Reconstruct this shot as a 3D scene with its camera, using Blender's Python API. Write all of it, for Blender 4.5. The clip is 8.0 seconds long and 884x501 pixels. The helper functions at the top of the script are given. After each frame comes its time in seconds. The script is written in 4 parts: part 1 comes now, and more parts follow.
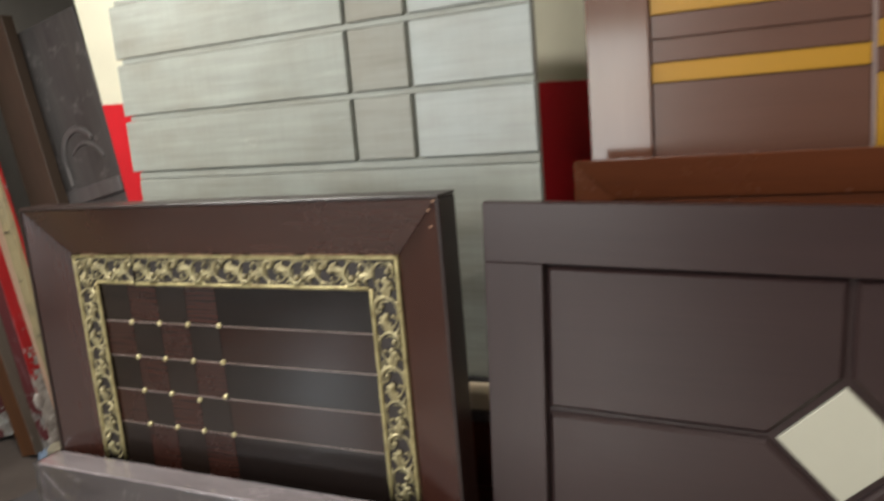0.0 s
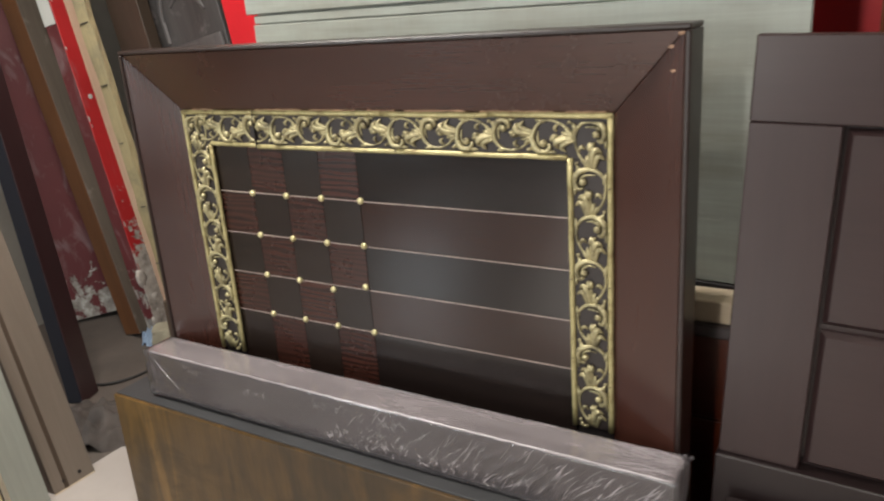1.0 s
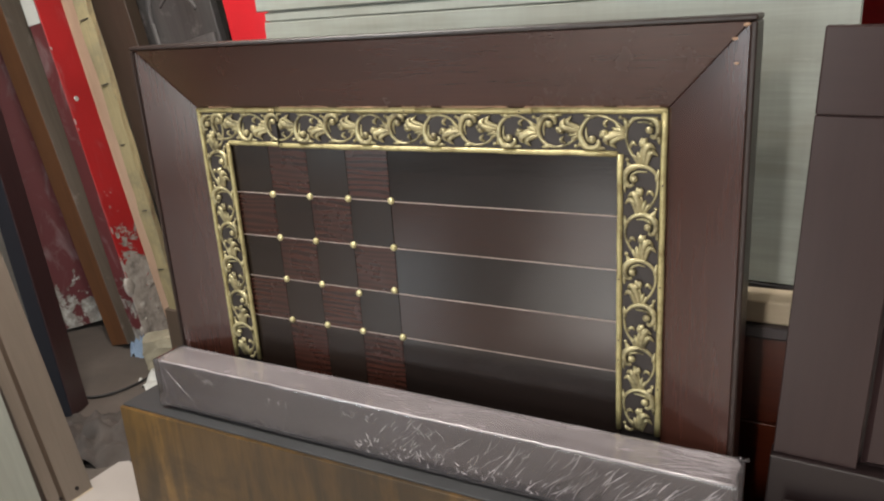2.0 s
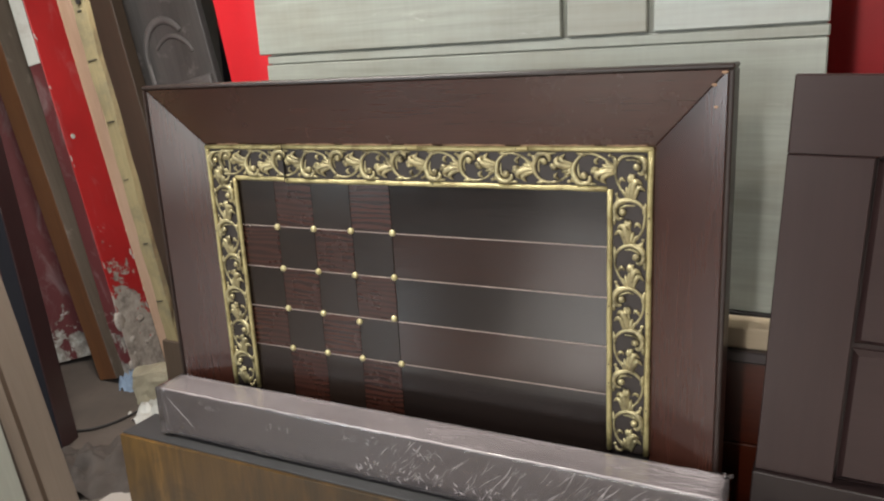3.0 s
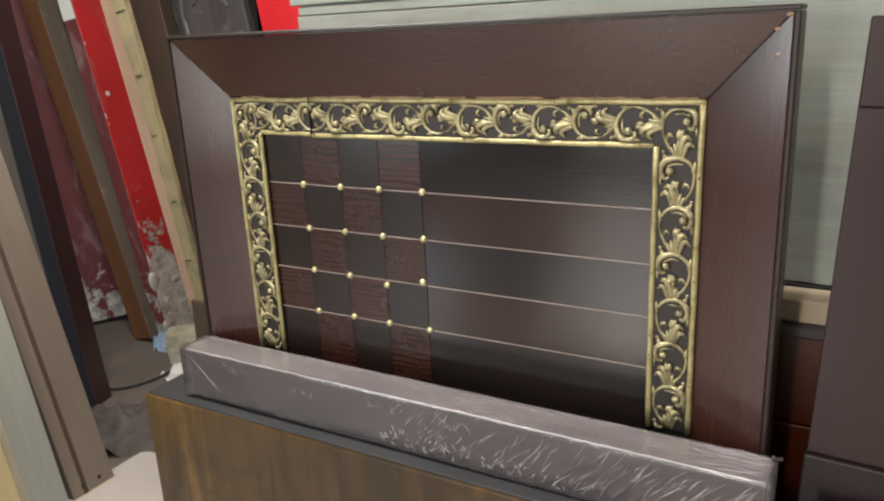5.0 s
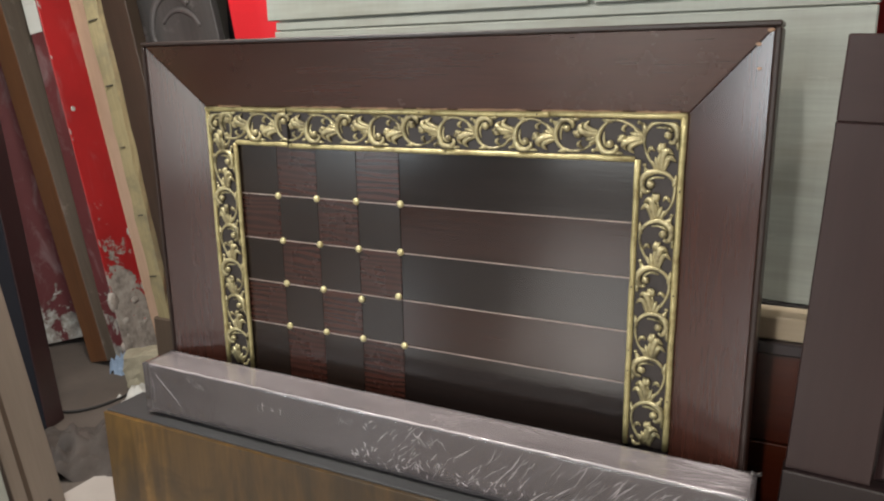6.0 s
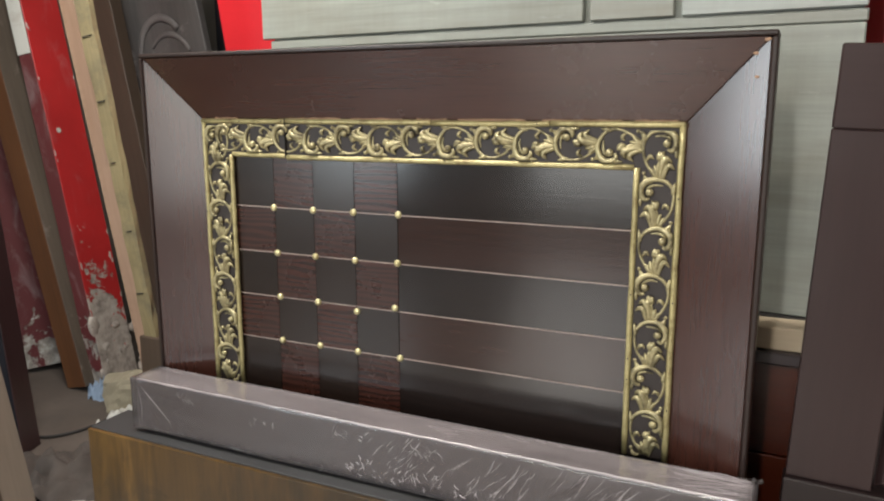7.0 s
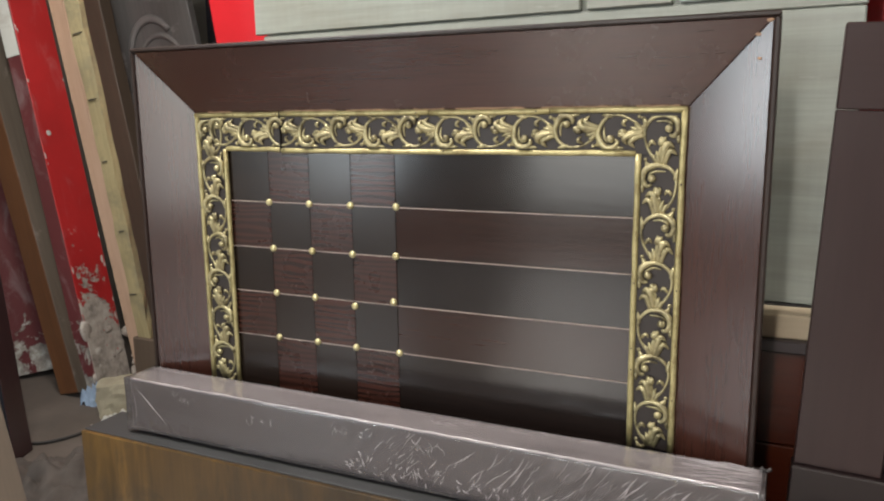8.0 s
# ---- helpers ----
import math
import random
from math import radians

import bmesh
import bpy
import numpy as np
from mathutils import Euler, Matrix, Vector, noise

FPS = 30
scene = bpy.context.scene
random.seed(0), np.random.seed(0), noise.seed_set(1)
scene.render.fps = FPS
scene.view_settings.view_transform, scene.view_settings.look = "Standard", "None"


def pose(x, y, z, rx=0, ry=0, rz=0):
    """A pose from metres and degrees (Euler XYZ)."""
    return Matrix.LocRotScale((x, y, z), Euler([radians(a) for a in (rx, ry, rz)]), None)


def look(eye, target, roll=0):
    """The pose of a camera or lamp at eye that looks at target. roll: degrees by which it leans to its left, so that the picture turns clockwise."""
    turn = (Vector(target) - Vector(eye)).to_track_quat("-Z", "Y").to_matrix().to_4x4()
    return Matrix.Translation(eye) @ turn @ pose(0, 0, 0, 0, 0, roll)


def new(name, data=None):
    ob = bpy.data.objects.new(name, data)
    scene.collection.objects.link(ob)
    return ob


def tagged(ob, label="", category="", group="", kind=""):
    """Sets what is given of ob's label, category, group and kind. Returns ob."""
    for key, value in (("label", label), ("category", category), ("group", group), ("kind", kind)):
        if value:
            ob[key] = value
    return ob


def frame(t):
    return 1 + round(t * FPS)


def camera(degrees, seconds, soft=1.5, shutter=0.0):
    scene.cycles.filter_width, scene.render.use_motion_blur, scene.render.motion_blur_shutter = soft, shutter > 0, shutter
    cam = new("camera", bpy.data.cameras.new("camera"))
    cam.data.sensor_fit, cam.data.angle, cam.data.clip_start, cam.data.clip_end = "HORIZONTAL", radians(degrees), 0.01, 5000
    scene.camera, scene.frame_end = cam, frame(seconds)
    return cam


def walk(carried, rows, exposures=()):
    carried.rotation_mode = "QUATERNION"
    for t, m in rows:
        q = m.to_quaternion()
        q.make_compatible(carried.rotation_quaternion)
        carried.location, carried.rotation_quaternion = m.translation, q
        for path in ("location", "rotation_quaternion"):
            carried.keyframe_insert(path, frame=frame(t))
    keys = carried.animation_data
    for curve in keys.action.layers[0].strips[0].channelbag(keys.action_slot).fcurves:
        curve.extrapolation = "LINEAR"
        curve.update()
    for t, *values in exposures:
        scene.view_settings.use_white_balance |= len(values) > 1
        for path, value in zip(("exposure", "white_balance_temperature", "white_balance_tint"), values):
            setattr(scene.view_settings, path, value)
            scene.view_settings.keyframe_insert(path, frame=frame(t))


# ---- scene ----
cam = camera(60.2, 8.0, soft=2.1, shutter=0.4)
PATH = [
    (0, (1.68, -1.878, 1.751), (0.84, -0.098, 1.396), -4.8),
    (0.3, (1.519, -1.76, 1.693), (0.598, -0.047, 1.225), -4.8),
    (0.5, (1.399, -1.687, 1.659), (0.448, -0.005, 1.14), -4.4),
    (0.7, (1.295, -1.59, 1.651), (0.311, 0.048, 1.062), -4.6),
    (1, (1.174, -1.57, 1.608), (0.176, 0.049, 0.992), -4.3),
    (1.2, (1.109, -1.581, 1.6), (0.119, 0.04, 0.971), -4.1),
    (1.5, (1.028, -1.618, 1.582), (0.082, 0.034, 0.971), -3.6),
    (1.7, (1.002, -1.614, 1.581), (0.074, 0.051, 0.975), -3.7),
    (2.8, (0.98, -1.695, 1.588), (0.095, 0.021, 1.064), -3.2),
    (3, (0.985, -1.744, 1.586), (0.117, -0.012, 1.089), -3.0),
    (3.5, (1.064, -1.765, 1.639), (0.156, -0.06, 1.123), -3.6),
    (4, (1.076, -1.78, 1.637), (0.145, -0.09, 1.109), -3.9),
    (4.2, (1.058, -1.782, 1.617), (0.112, -0.104, 1.08), -3.9),
    (5.3, (0.933, -1.589, 1.526), (-0.014, 0.076, 0.95), -2.3),
    (5.5, (0.921, -1.58, 1.525), (-0.003, 0.108, 0.98), -1.9),
    (6, (0.919, -1.658, 1.471), (0.042, 0.075, 0.994), -0.9),
    (6.5, (0.916, -1.698, 1.427), (0.057, 0.058, 1.003), -0.4),
    (7, (0.876, -1.697, 1.398), (0.047, 0.084, 1.024), -0.1),
    (7.5, (0.854, -1.686, 1.357), (0.036, 0.105, 1.002), -0.4),
    (8, (0.852, -1.685, 1.356), (0.04, 0.107, 1.0), -0.7),
]
walk(cam, [(t, look(eye, target, roll)) for t, eye, target, roll in PATH], [(0, -0.05), (0.5, 0.02), (1.2, 0.14), (8, 0.1)])

# ---------- exposure and light ----------
WORLD = bpy.data.worlds.new("World")
scene.world = WORLD
WORLD.use_nodes = True
_bg = WORLD.node_tree.nodes["Background"]
_sky = WORLD.node_tree.nodes.new("ShaderNodeTexSky")
_sky.sky_type = "NISHITA"
_sky.sun_disc = False
_sky.sun_elevation = radians(30)
_sky.sun_rotation = radians(195)
WORLD.node_tree.links.new(_sky.outputs[0], _bg.inputs["Color"])
_bg.inputs["Strength"].default_value = 0.1


def area_lamp(name, eye, target, sx, sy, watts, colour):
    data = bpy.data.lights.new(name, "AREA")
    data.shape = "RECTANGLE"
    data.size, data.size_y, data.energy, data.color = sx, sy, watts, colour
    ob = new(name, data)
    ob.matrix_world = look(eye, target)
    return ob


area_lamp("unseen_tube_lamp", (0.5, -2.7, 3.12), (0.5, -1.3, 0.9), 0.12, 1.2, 74, (1.0, 0.95, 0.88))
# Second tube, out of view, added to brighten the right-hand headboards.
area_lamp("unseen_tube_lamp", (2.6, -1.85, 3.12), (2.6, -1.65, 0.0), 1.2, 0.12, 42, (1.0, 0.95, 0.88))
area_lamp("unseen_tube_lamp", (-0.8, -0.46, 3.12), (-0.8, -0.46, 0.0), 1.2, 0.12, 68, (1.0, 0.95, 0.88))
# Unseen side window, assumed: its lamp is added for the right stile's glow.
area_lamp("assumed_side_window_lamp", (-2.98, -4.6, 1.5), (0.0, -1.6, 1.3), 0.85, 1.5, 55, (0.84, 0.94, 1.0))
SUN = bpy.data.lights.new("sun", "SUN")
SUN.energy, SUN.angle, SUN.color = 2.0, radians(0.6), (1.0, 0.95, 0.88)
new("sun", SUN).matrix_world = look((-2.74, -12.0, 6.8), (0.0, -1.85, 0.9))
# Lamp added in an unseen, assumed front window for sheen on the boards.
area_lamp("assumed_front_window_lamp", (-0.65, -5.97, 1.45), (-0.3, -3.0, 1.2), 1.9, 2.0, 48, (0.84, 0.94, 1.0))


# ---------- materials ----------
def mat(name):
    m = bpy.data.materials.new(name)
    m.use_nodes = True
    nt = m.node_tree
    return m, nt, nt.nodes["Principled BSDF"]


def node(nt, kind, **inputs):
    n = nt.nodes.new(kind)
    for key, value in inputs.items():
        n.inputs[key.replace("_", " ")].default_value = value
    return n


def coords(nt, scale=(1, 1, 1), rot=(0, 0, 0), jitter=True):
    """Object-space coordinates, shifted by each object's random number."""
    tc = nt.nodes.new("ShaderNodeTexCoord")
    mp = nt.nodes.new("ShaderNodeMapping")
    mp.inputs["Scale"].default_value = scale
    mp.inputs["Rotation"].default_value = rot
    nt.links.new(tc.outputs["Object"], mp.inputs["Vector"])
    if jitter:
        info = nt.nodes.new("ShaderNodeObjectInfo")
        mul = nt.nodes.new("ShaderNodeVectorMath")
        mul.operation = "MULTIPLY_ADD"
        mul.inputs[1].default_value = (37.0, 19.0, 23.0)
        nt.links.new(info.outputs["Random"], mul.inputs[0])
        nt.links.new(mp.outputs[0], mul.inputs[2])
        return mul.outputs[0]
    return mp.outputs[0]


def ramp(nt, fac, stops):
    r = nt.nodes.new("ShaderNodeValToRGB")
    while len(r.color_ramp.elements) < len(stops):
        r.color_ramp.elements.new(0.5)
    for e, (p, c) in zip(r.color_ramp.elements, stops):
        e.position = p
        e.color = (*c, 1) if len(c) == 3 else c
    nt.links.new(fac, r.inputs[0])
    return r.outputs[0]


def mix(nt, fac, a, b, mode="MIX"):
    n = nt.nodes.new("ShaderNodeMix")
    n.data_type = "RGBA"
    n.blend_type = mode
    for key, v in ((0, fac), (6, a), (7, b)):
        if hasattr(v, "is_linked"):
            nt.links.new(v, n.inputs[key])
        else:
            n.inputs[key].default_value = v if key == 0 else (*v, 1)
    return n.outputs[2]


def noise_fac(nt, vec, scale, detail=4.0, rough=0.55, dist=0.0):
    n = node(nt, "ShaderNodeTexNoise", Scale=scale, Detail=detail, Roughness=rough, Distortion=dist)
    nt.links.new(vec, n.inputs["Vector"])
    return n.outputs[0]


def bump(nt, bsdf, height, strength, distance=0.002):
    b = node(nt, "ShaderNodeBump", Strength=strength, Distance=distance)
    nt.links.new(height, b.inputs["Height"])
    nt.links.new(b.outputs[0], bsdf.inputs["Normal"])


def wood(name, dark, light, along="x", rough=0.32, grain=1.0, coat=0.0, wear=0.0, wear_colour=(0.4, 0.35, 0.3), figure=0.0, relief=0.25, ripple=0.0):
    """Streaked wood, its fibres along one axis of the object."""
    m, nt, b = mat(name)
    s = {"x": (1.3, 22, 22), "y": (22, 1.3, 22), "z": (22, 22, 1.3)}[along]
    v = coords(nt, s)
    f1 = noise_fac(nt, v, 1.6 * grain, 6, 0.62, 0.5)
    f2 = noise_fac(nt, v, 7.0 * grain, 3, 0.6)
    vb = coords(nt, {"x": (0.8, 3, 3), "y": (3, 0.8, 3), "z": (3, 3, 0.8)}[along])
    f3 = noise_fac(nt, vb, 1.4, 3, 0.5)
    mid = tuple((a + c) / 2 for a, c in zip(dark, light))
    base = ramp(nt, f1, [(0.3, dark), (0.52, mid), (0.75, light)])
    base = mix(nt, 0.35, base, ramp(nt, f2, [(0.35, dark), (0.65, light)]))
    base = mix(nt, 0.45, base, ramp(nt, f3, [(0.35, dark), (0.7, light)]))
    if figure:
        w = node(nt, "ShaderNodeTexWave", Scale=3.2, Distortion=9.0, Detail=3.0)
        w.bands_direction = "Z" if along == "x" else "X"
        nt.links.new(coords(nt, {"x": (1.2, 6, 6), "y": (6, 1.2, 6), "z": (6, 6, 1.2)}[along]), w.inputs["Vector"])
        base = mix(nt, figure, base, ramp(nt, w.outputs[0], [(0.2, dark), (0.8, light)]))
    if wear:
        wn = noise_fac(nt, coords(nt, (1, 1, 1)), 9.0, 8, 0.7)
        base = mix(nt, ramp(nt, wn, [(0.66 - wear, (0, 0, 0)), (0.72, (1, 1, 1))]), base, wear_colour)
    nt.links.new(base, b.inputs["Base Color"])
    rn = noise_fac(nt, coords(nt, (1, 1, 1)), 5.0, 5, 0.6)
    r = nt.nodes.new("ShaderNodeMapRange")
    r.inputs["To Min"].default_value, r.inputs["To Max"].default_value = rough * 0.8, rough * 1.3
    nt.links.new(rn, r.inputs["Value"])
    nt.links.new(r.outputs[0], b.inputs["Roughness"])
    b.inputs["Coat Weight"].default_value = coat
    b.inputs["Coat Roughness"].default_value = max(0.1, rough * 0.75)
    bump(nt, b, noise_fac(nt, coords(nt, {"x": (0.7, 9, 9), "y": (9, 0.7, 9), "z": (9, 9, 0.7)}[along]), 1.6, 2, 0.5, 0.3) if ripple else f2, ripple or relief, 0.0025 if ripple else 0.0012)
    return m


def painted(name, colour, rough=0.5, vary=0.12, scale=3.0, coat=0.0, relief=0.2, stain=(0.35, 0.3, 0.25), stains=0.0, fine=60.0):
    """Plain paint or plaster with clouds, stains and a fine relief."""
    m, nt, b = mat(name)
    v = coords(nt)
    f = noise_fac(nt, v, scale, 6, 0.6)
    lo = tuple(c * (1 - vary) for c in colour)
    hi = tuple(min(1, c * (1 + vary)) for c in colour)
    base = ramp(nt, f, [(0.3, lo), (0.7, hi)])
    g = noise_fac(nt, v, fine, 4, 0.6)
    base = mix(nt, 0.1, base, ramp(nt, g, [(0.3, lo), (0.7, hi)]))
    if stains:
        s = noise_fac(nt, v, 4.5, 9, 0.72, 0.6)
        base = mix(nt, ramp(nt, s, [(0.62 - stains, (0, 0, 0)), (0.75, (0.8, 0.8, 0.8))]), base, stain)
    nt.links.new(base, b.inputs["Base Color"])
    r = nt.nodes.new("ShaderNodeMapRange")
    r.inputs["To Min"].default_value, r.inputs["To Max"].default_value = rough * 0.85, min(1, rough * 1.2)
    nt.links.new(f, r.inputs["Value"])
    nt.links.new(r.outputs[0], b.inputs["Roughness"])
    b.inputs["Coat Weight"].default_value = coat
    b.inputs["Coat Roughness"].default_value = 0.2
    bump(nt, b, g, relief, 0.0015)
    return m


def peeling(name, paint, under, level, rough=0.4):
    """Paint that has come off in flakes, more and more towards the object's foot."""
    m, nt, b = mat(name)
    v = coords(nt)
    big = noise_fac(nt, v, 5.0, 9, 0.7, 0.3)
    tc = nt.nodes.new("ShaderNodeTexCoord")
    sep = nt.nodes.new("ShaderNodeSeparateXYZ")
    nt.links.new(tc.outputs["Object"], sep.inputs[0])
    mr = nt.nodes.new("ShaderNodeMapRange")
    mr.inputs["From Min"].default_value, mr.inputs["From Max"].default_value = level[0], level[1]
    mr.inputs["To Min"].default_value, mr.inputs["To Max"].default_value = 0.36, -0.14
    nt.links.new(sep.outputs[2], mr.inputs["Value"])
    add = nt.nodes.new("ShaderNodeMath")
    add.operation = "ADD"
    nt.links.new(big, add.inputs[0])
    nt.links.new(mr.outputs[0], add.inputs[1])
    mask = ramp(nt, add.outputs[0], [(0.58, (0, 0, 0)), (0.6, (1, 1, 1))])
    f = noise_fac(nt, v, 3.0, 4, 0.6)
    pc = ramp(nt, f, [(0.3, tuple(c * 0.82 for c in paint)), (0.7, paint)])
    rub = noise_fac(nt, coords(nt, (3, 3, 1.3)), 3.4, 6, 0.65, 0.8)
    pc = mix(nt, ramp(nt, rub, [(0.54, (0, 0, 0)), (0.72, (0.6, 0.6, 0.6))]), pc, tuple(c * 0.7 + 0.16 for c in paint))
    g = noise_fac(nt, v, 16.0, 8, 0.7)
    uc = ramp(nt, g, [(0.3, tuple(c * 0.4 for c in under)), (0.52, under), (0.7, (0.62, 0.6, 0.56))])
    nt.links.new(mix(nt, mask, pc, uc), b.inputs["Base Color"])
    rr = ramp(nt, mask, [(0, (rough,) * 3), (1, (0.9,) * 3)])
    nt.links.new(rr, b.inputs["Roughness"])
    inv = nt.nodes.new("ShaderNodeMath")
    inv.operation = "MULTIPLY_ADD"
    inv.inputs[1].default_value, inv.inputs[2].default_value = -1.0, 1.0
    nt.links.new(mask, inv.inputs[0])
    bump(nt, b, inv.outputs[0], 0.7, 0.004)
    return m


def gilt(name, colour, dirt, rough=0.38, metal=0.6):
    """Antique gold paint, rubbed bright on the raised parts of its mottling."""
    m, nt, b = mat(name)
    v = coords(nt)
    f = noise_fac(nt, v, 28.0, 6, 0.65)
    f2 = noise_fac(nt, v, 140.0, 3, 0.6)
    base = ramp(nt, f, [(0.33, dirt), (0.5, colour), (0.8, tuple(min(1, c * 1.35) for c in colour))])
    base = mix(nt, 0.18, base, ramp(nt, f2, [(0.4, dirt), (0.6, colour)]))
    nt.links.new(base, b.inputs["Base Color"])
    b.inputs["Metallic"].default_value = metal
    b.inputs["Roughness"].default_value = rough
    bump(nt, b, f2, 0.3, 0.001)
    return m


def film(name, haze=0.09, gloss=1.8):
    """Clear plastic wrap: mostly see-through, with a thin milky veil and a wrinkled shine."""
    m, nt, b = mat(name)
    out = nt.nodes["Material Output"]
    tr = nt.nodes.new("ShaderNodeBsdfTransparent")
    tr.inputs[0].default_value = (0.95, 0.94, 0.95, 1)
    b.inputs["Base Color"].default_value = (0.62, 0.55, 0.57, 1)
    b.inputs["Roughness"].default_value = 0.3
    veil = nt.nodes.new("ShaderNodeMapRange")
    veil.inputs["From Min"].default_value, veil.inputs["From Max"].default_value = 0.3, 0.75
    veil.inputs["To Min"].default_value, veil.inputs["To Max"].default_value = haze * 0.75, haze * 1.4
    nt.links.new(noise_fac(nt, coords(nt, (1.5, 6, 6), jitter=False), 2.6, 5, 0.6, 0.6), veil.inputs["Value"])
    mx = nt.nodes.new("ShaderNodeMixShader")
    nt.links.new(veil.outputs[0], mx.inputs[0])
    nt.links.new(tr.outputs[0], mx.inputs[1])
    nt.links.new(b.outputs[0], mx.inputs[2])
    gl = node(nt, "ShaderNodeBsdfGlossy", Roughness=0.16)
    gb = node(nt, "ShaderNodeBump", Strength=0.5, Distance=0.003)
    nt.links.new(noise_fac(nt, coords(nt, (5, 12, 30), (0, radians(38), 0), jitter=False), 1.6, 4, 0.55, 0.6), gb.inputs["Height"])
    nt.links.new(gb.outputs[0], gl.inputs["Normal"])
    fr = node(nt, "ShaderNodeFresnel", IOR=1.45)
    nt.links.new(gb.outputs[0], fr.inputs["Normal"])
    plies = nt.nodes.new("ShaderNodeMath")
    plies.operation, plies.use_clamp = "MULTIPLY", True
    plies.inputs[1].default_value = gloss
    nt.links.new(fr.outputs[0], plies.inputs[0])
    m2 = nt.nodes.new("ShaderNodeMixShader")
    nt.links.new(plies.outputs[0], m2.inputs[0])
    nt.links.new(mx.outputs[0], m2.inputs[1])
    nt.links.new(gl.outputs[0], m2.inputs[2])
    nt.links.new(m2.outputs[0], out.inputs[0])
    return m


FRAME_X = wood("walnut_stain_lengthwise", (0.029, 0.0095, 0.0068), (0.06, 0.0198, 0.0135), "x", 0.25, coat=0.4, ripple=0.015)
FRAME_Z = wood("walnut_stain_upright", (0.029, 0.0095, 0.0068), (0.056, 0.0205, 0.0142), "z", 0.22, coat=0.5, ripple=0.015)
VENEER_DARK = wood("veneer_black_brown", (0.0112, 0.0072, 0.0056), (0.0225, 0.0135, 0.0105), "x", 0.24, coat=0.15, figure=0.3, relief=0.12)
VENEER_RED = wood("veneer_red_brown", (0.0165, 0.0072, 0.0054), (0.052, 0.0178, 0.0124), "x", 0.26, coat=0.12, figure=0.65, relief=0.15)
PLANK_RED = wood("plank_warm_brown", (0.0145, 0.0072, 0.0058), (0.034, 0.0142, 0.0102), "x", 0.16, coat=0.22, figure=0.4, relief=0.12)
PLANK_DARK = wood("plank_black_brown", (0.0085, 0.0064, 0.006), (0.018, 0.0118, 0.0102), "x", 0.16, coat=0.22, figure=0.35, relief=0.12)
PALE_ARRIS = painted("pale_plank_arris", (0.36, 0.29, 0.26), 0.6, 0.3, 14.0)
CHIPPED = painted("chipped_gilding", (0.36, 0.22, 0.14), 0.55, 0.3, 14.0)
LIP = wood("dark_lip_stain", (0.014, 0.0075, 0.0062), (0.027, 0.0135, 0.011), "x", 0.35, relief=0.1)
CORE = painted("groove_black", (0.012, 0.009, 0.009), 0.6)
GOLD = gilt("antique_gold", (0.42, 0.37, 0.21), (0.075, 0.06, 0.034), 0.36, 0.45)
GOLD_BEAD = gilt("gold_bead", (0.46, 0.4, 0.2), (0.24, 0.19, 0.085), 0.36, 0.4)
TRIM_BED = painted("carving_ground_dark", (0.03, 0.022, 0.02), 0.5)
BRASS = gilt("brass_stud", (0.66, 0.6, 0.34), (0.45, 0.38, 0.18), 0.3, 0.5)
def brushed_wash(name, dark, light):
    """Thin paint brushed along the boards, with faint cross strokes, rubbed spots and a woven bloom."""
    m, nt, b = mat(name)
    along = noise_fac(nt, coords(nt, (1.2, 20, 26)), 2.0, 5, 0.6, 0.3)
    across = noise_fac(nt, coords(nt, (46, 20, 2.2)), 1.6, 4, 0.55, 0.2)
    cloud = noise_fac(nt, coords(nt, (1.6, 1.6, 2.6)), 2.2, 4, 0.55)
    rub = noise_fac(nt, coords(nt, (2.0, 9, 14)), 3.0, 8, 0.72, 0.5)
    base = ramp(nt, along, [(0.3, dark), (0.7, light)])
    base = mix(nt, 0.16, base, ramp(nt, across, [(0.35, dark), (0.65, light)]))
    base = mix(nt, 0.4, base, ramp(nt, cloud, [(0.35, tuple(c * k for c, k in zip(dark, (1.02, 0.95, 0.86)))), (0.65, tuple(c * k for c, k in zip(light, (0.97, 1.02, 1.04))))]))
    base = mix(nt, ramp(nt, rub, [(0.6, (0, 0, 0)), (0.75, (0.5, 0.5, 0.5))]), base, (0.44, 0.45, 0.41))
    nt.links.new(base, b.inputs["Base Color"])
    r = nt.nodes.new("ShaderNodeMapRange")
    r.inputs["To Min"].default_value, r.inputs["To Max"].default_value = 0.3, 0.52
    nt.links.new(cloud, r.inputs["Value"])
    nt.links.new(r.outputs[0], b.inputs["Roughness"])
    bump(nt, b, along, 0.12, 0.001)
    return m


GREY_PAINT = brushed_wash("grey_green_wash", (0.2, 0.207, 0.184), (0.33, 0.345, 0.31))
# Slat columns differ in tone: warmer in the middle, paler and cooler beyond.
GREY_WARM = brushed_wash("warm_grey_tone", (0.2, 0.199, 0.173), (0.305, 0.305, 0.27))
GREY_COOL = brushed_wash("pale_cool_grey_tone", (0.28, 0.3, 0.288), (0.41, 0.44, 0.425))
GREY_EDGE = painted("grey_green_edge", (0.28, 0.29, 0.255), 0.45)
PLUM = wood("plum_brown_lacquer", (0.027, 0.0148, 0.0148), (0.04, 0.0225, 0.0222), "x", 0.3, 0.6, relief=0.08)
PLUM_Z = wood("plum_brown_lacquer_upright", (0.027, 0.0148, 0.0148), (0.04, 0.0225, 0.0222), "z", 0.3, 0.6, relief=0.08)
DARKENED_PLUM = wood("darkened_plum", (0.011, 0.0068, 0.0068), (0.018, 0.011, 0.011), "x", 0.35, 0.6, relief=0.08)
CREAM_TILE = painted("cream_inlay", (0.5, 0.49, 0.4), 0.35, 0.05)
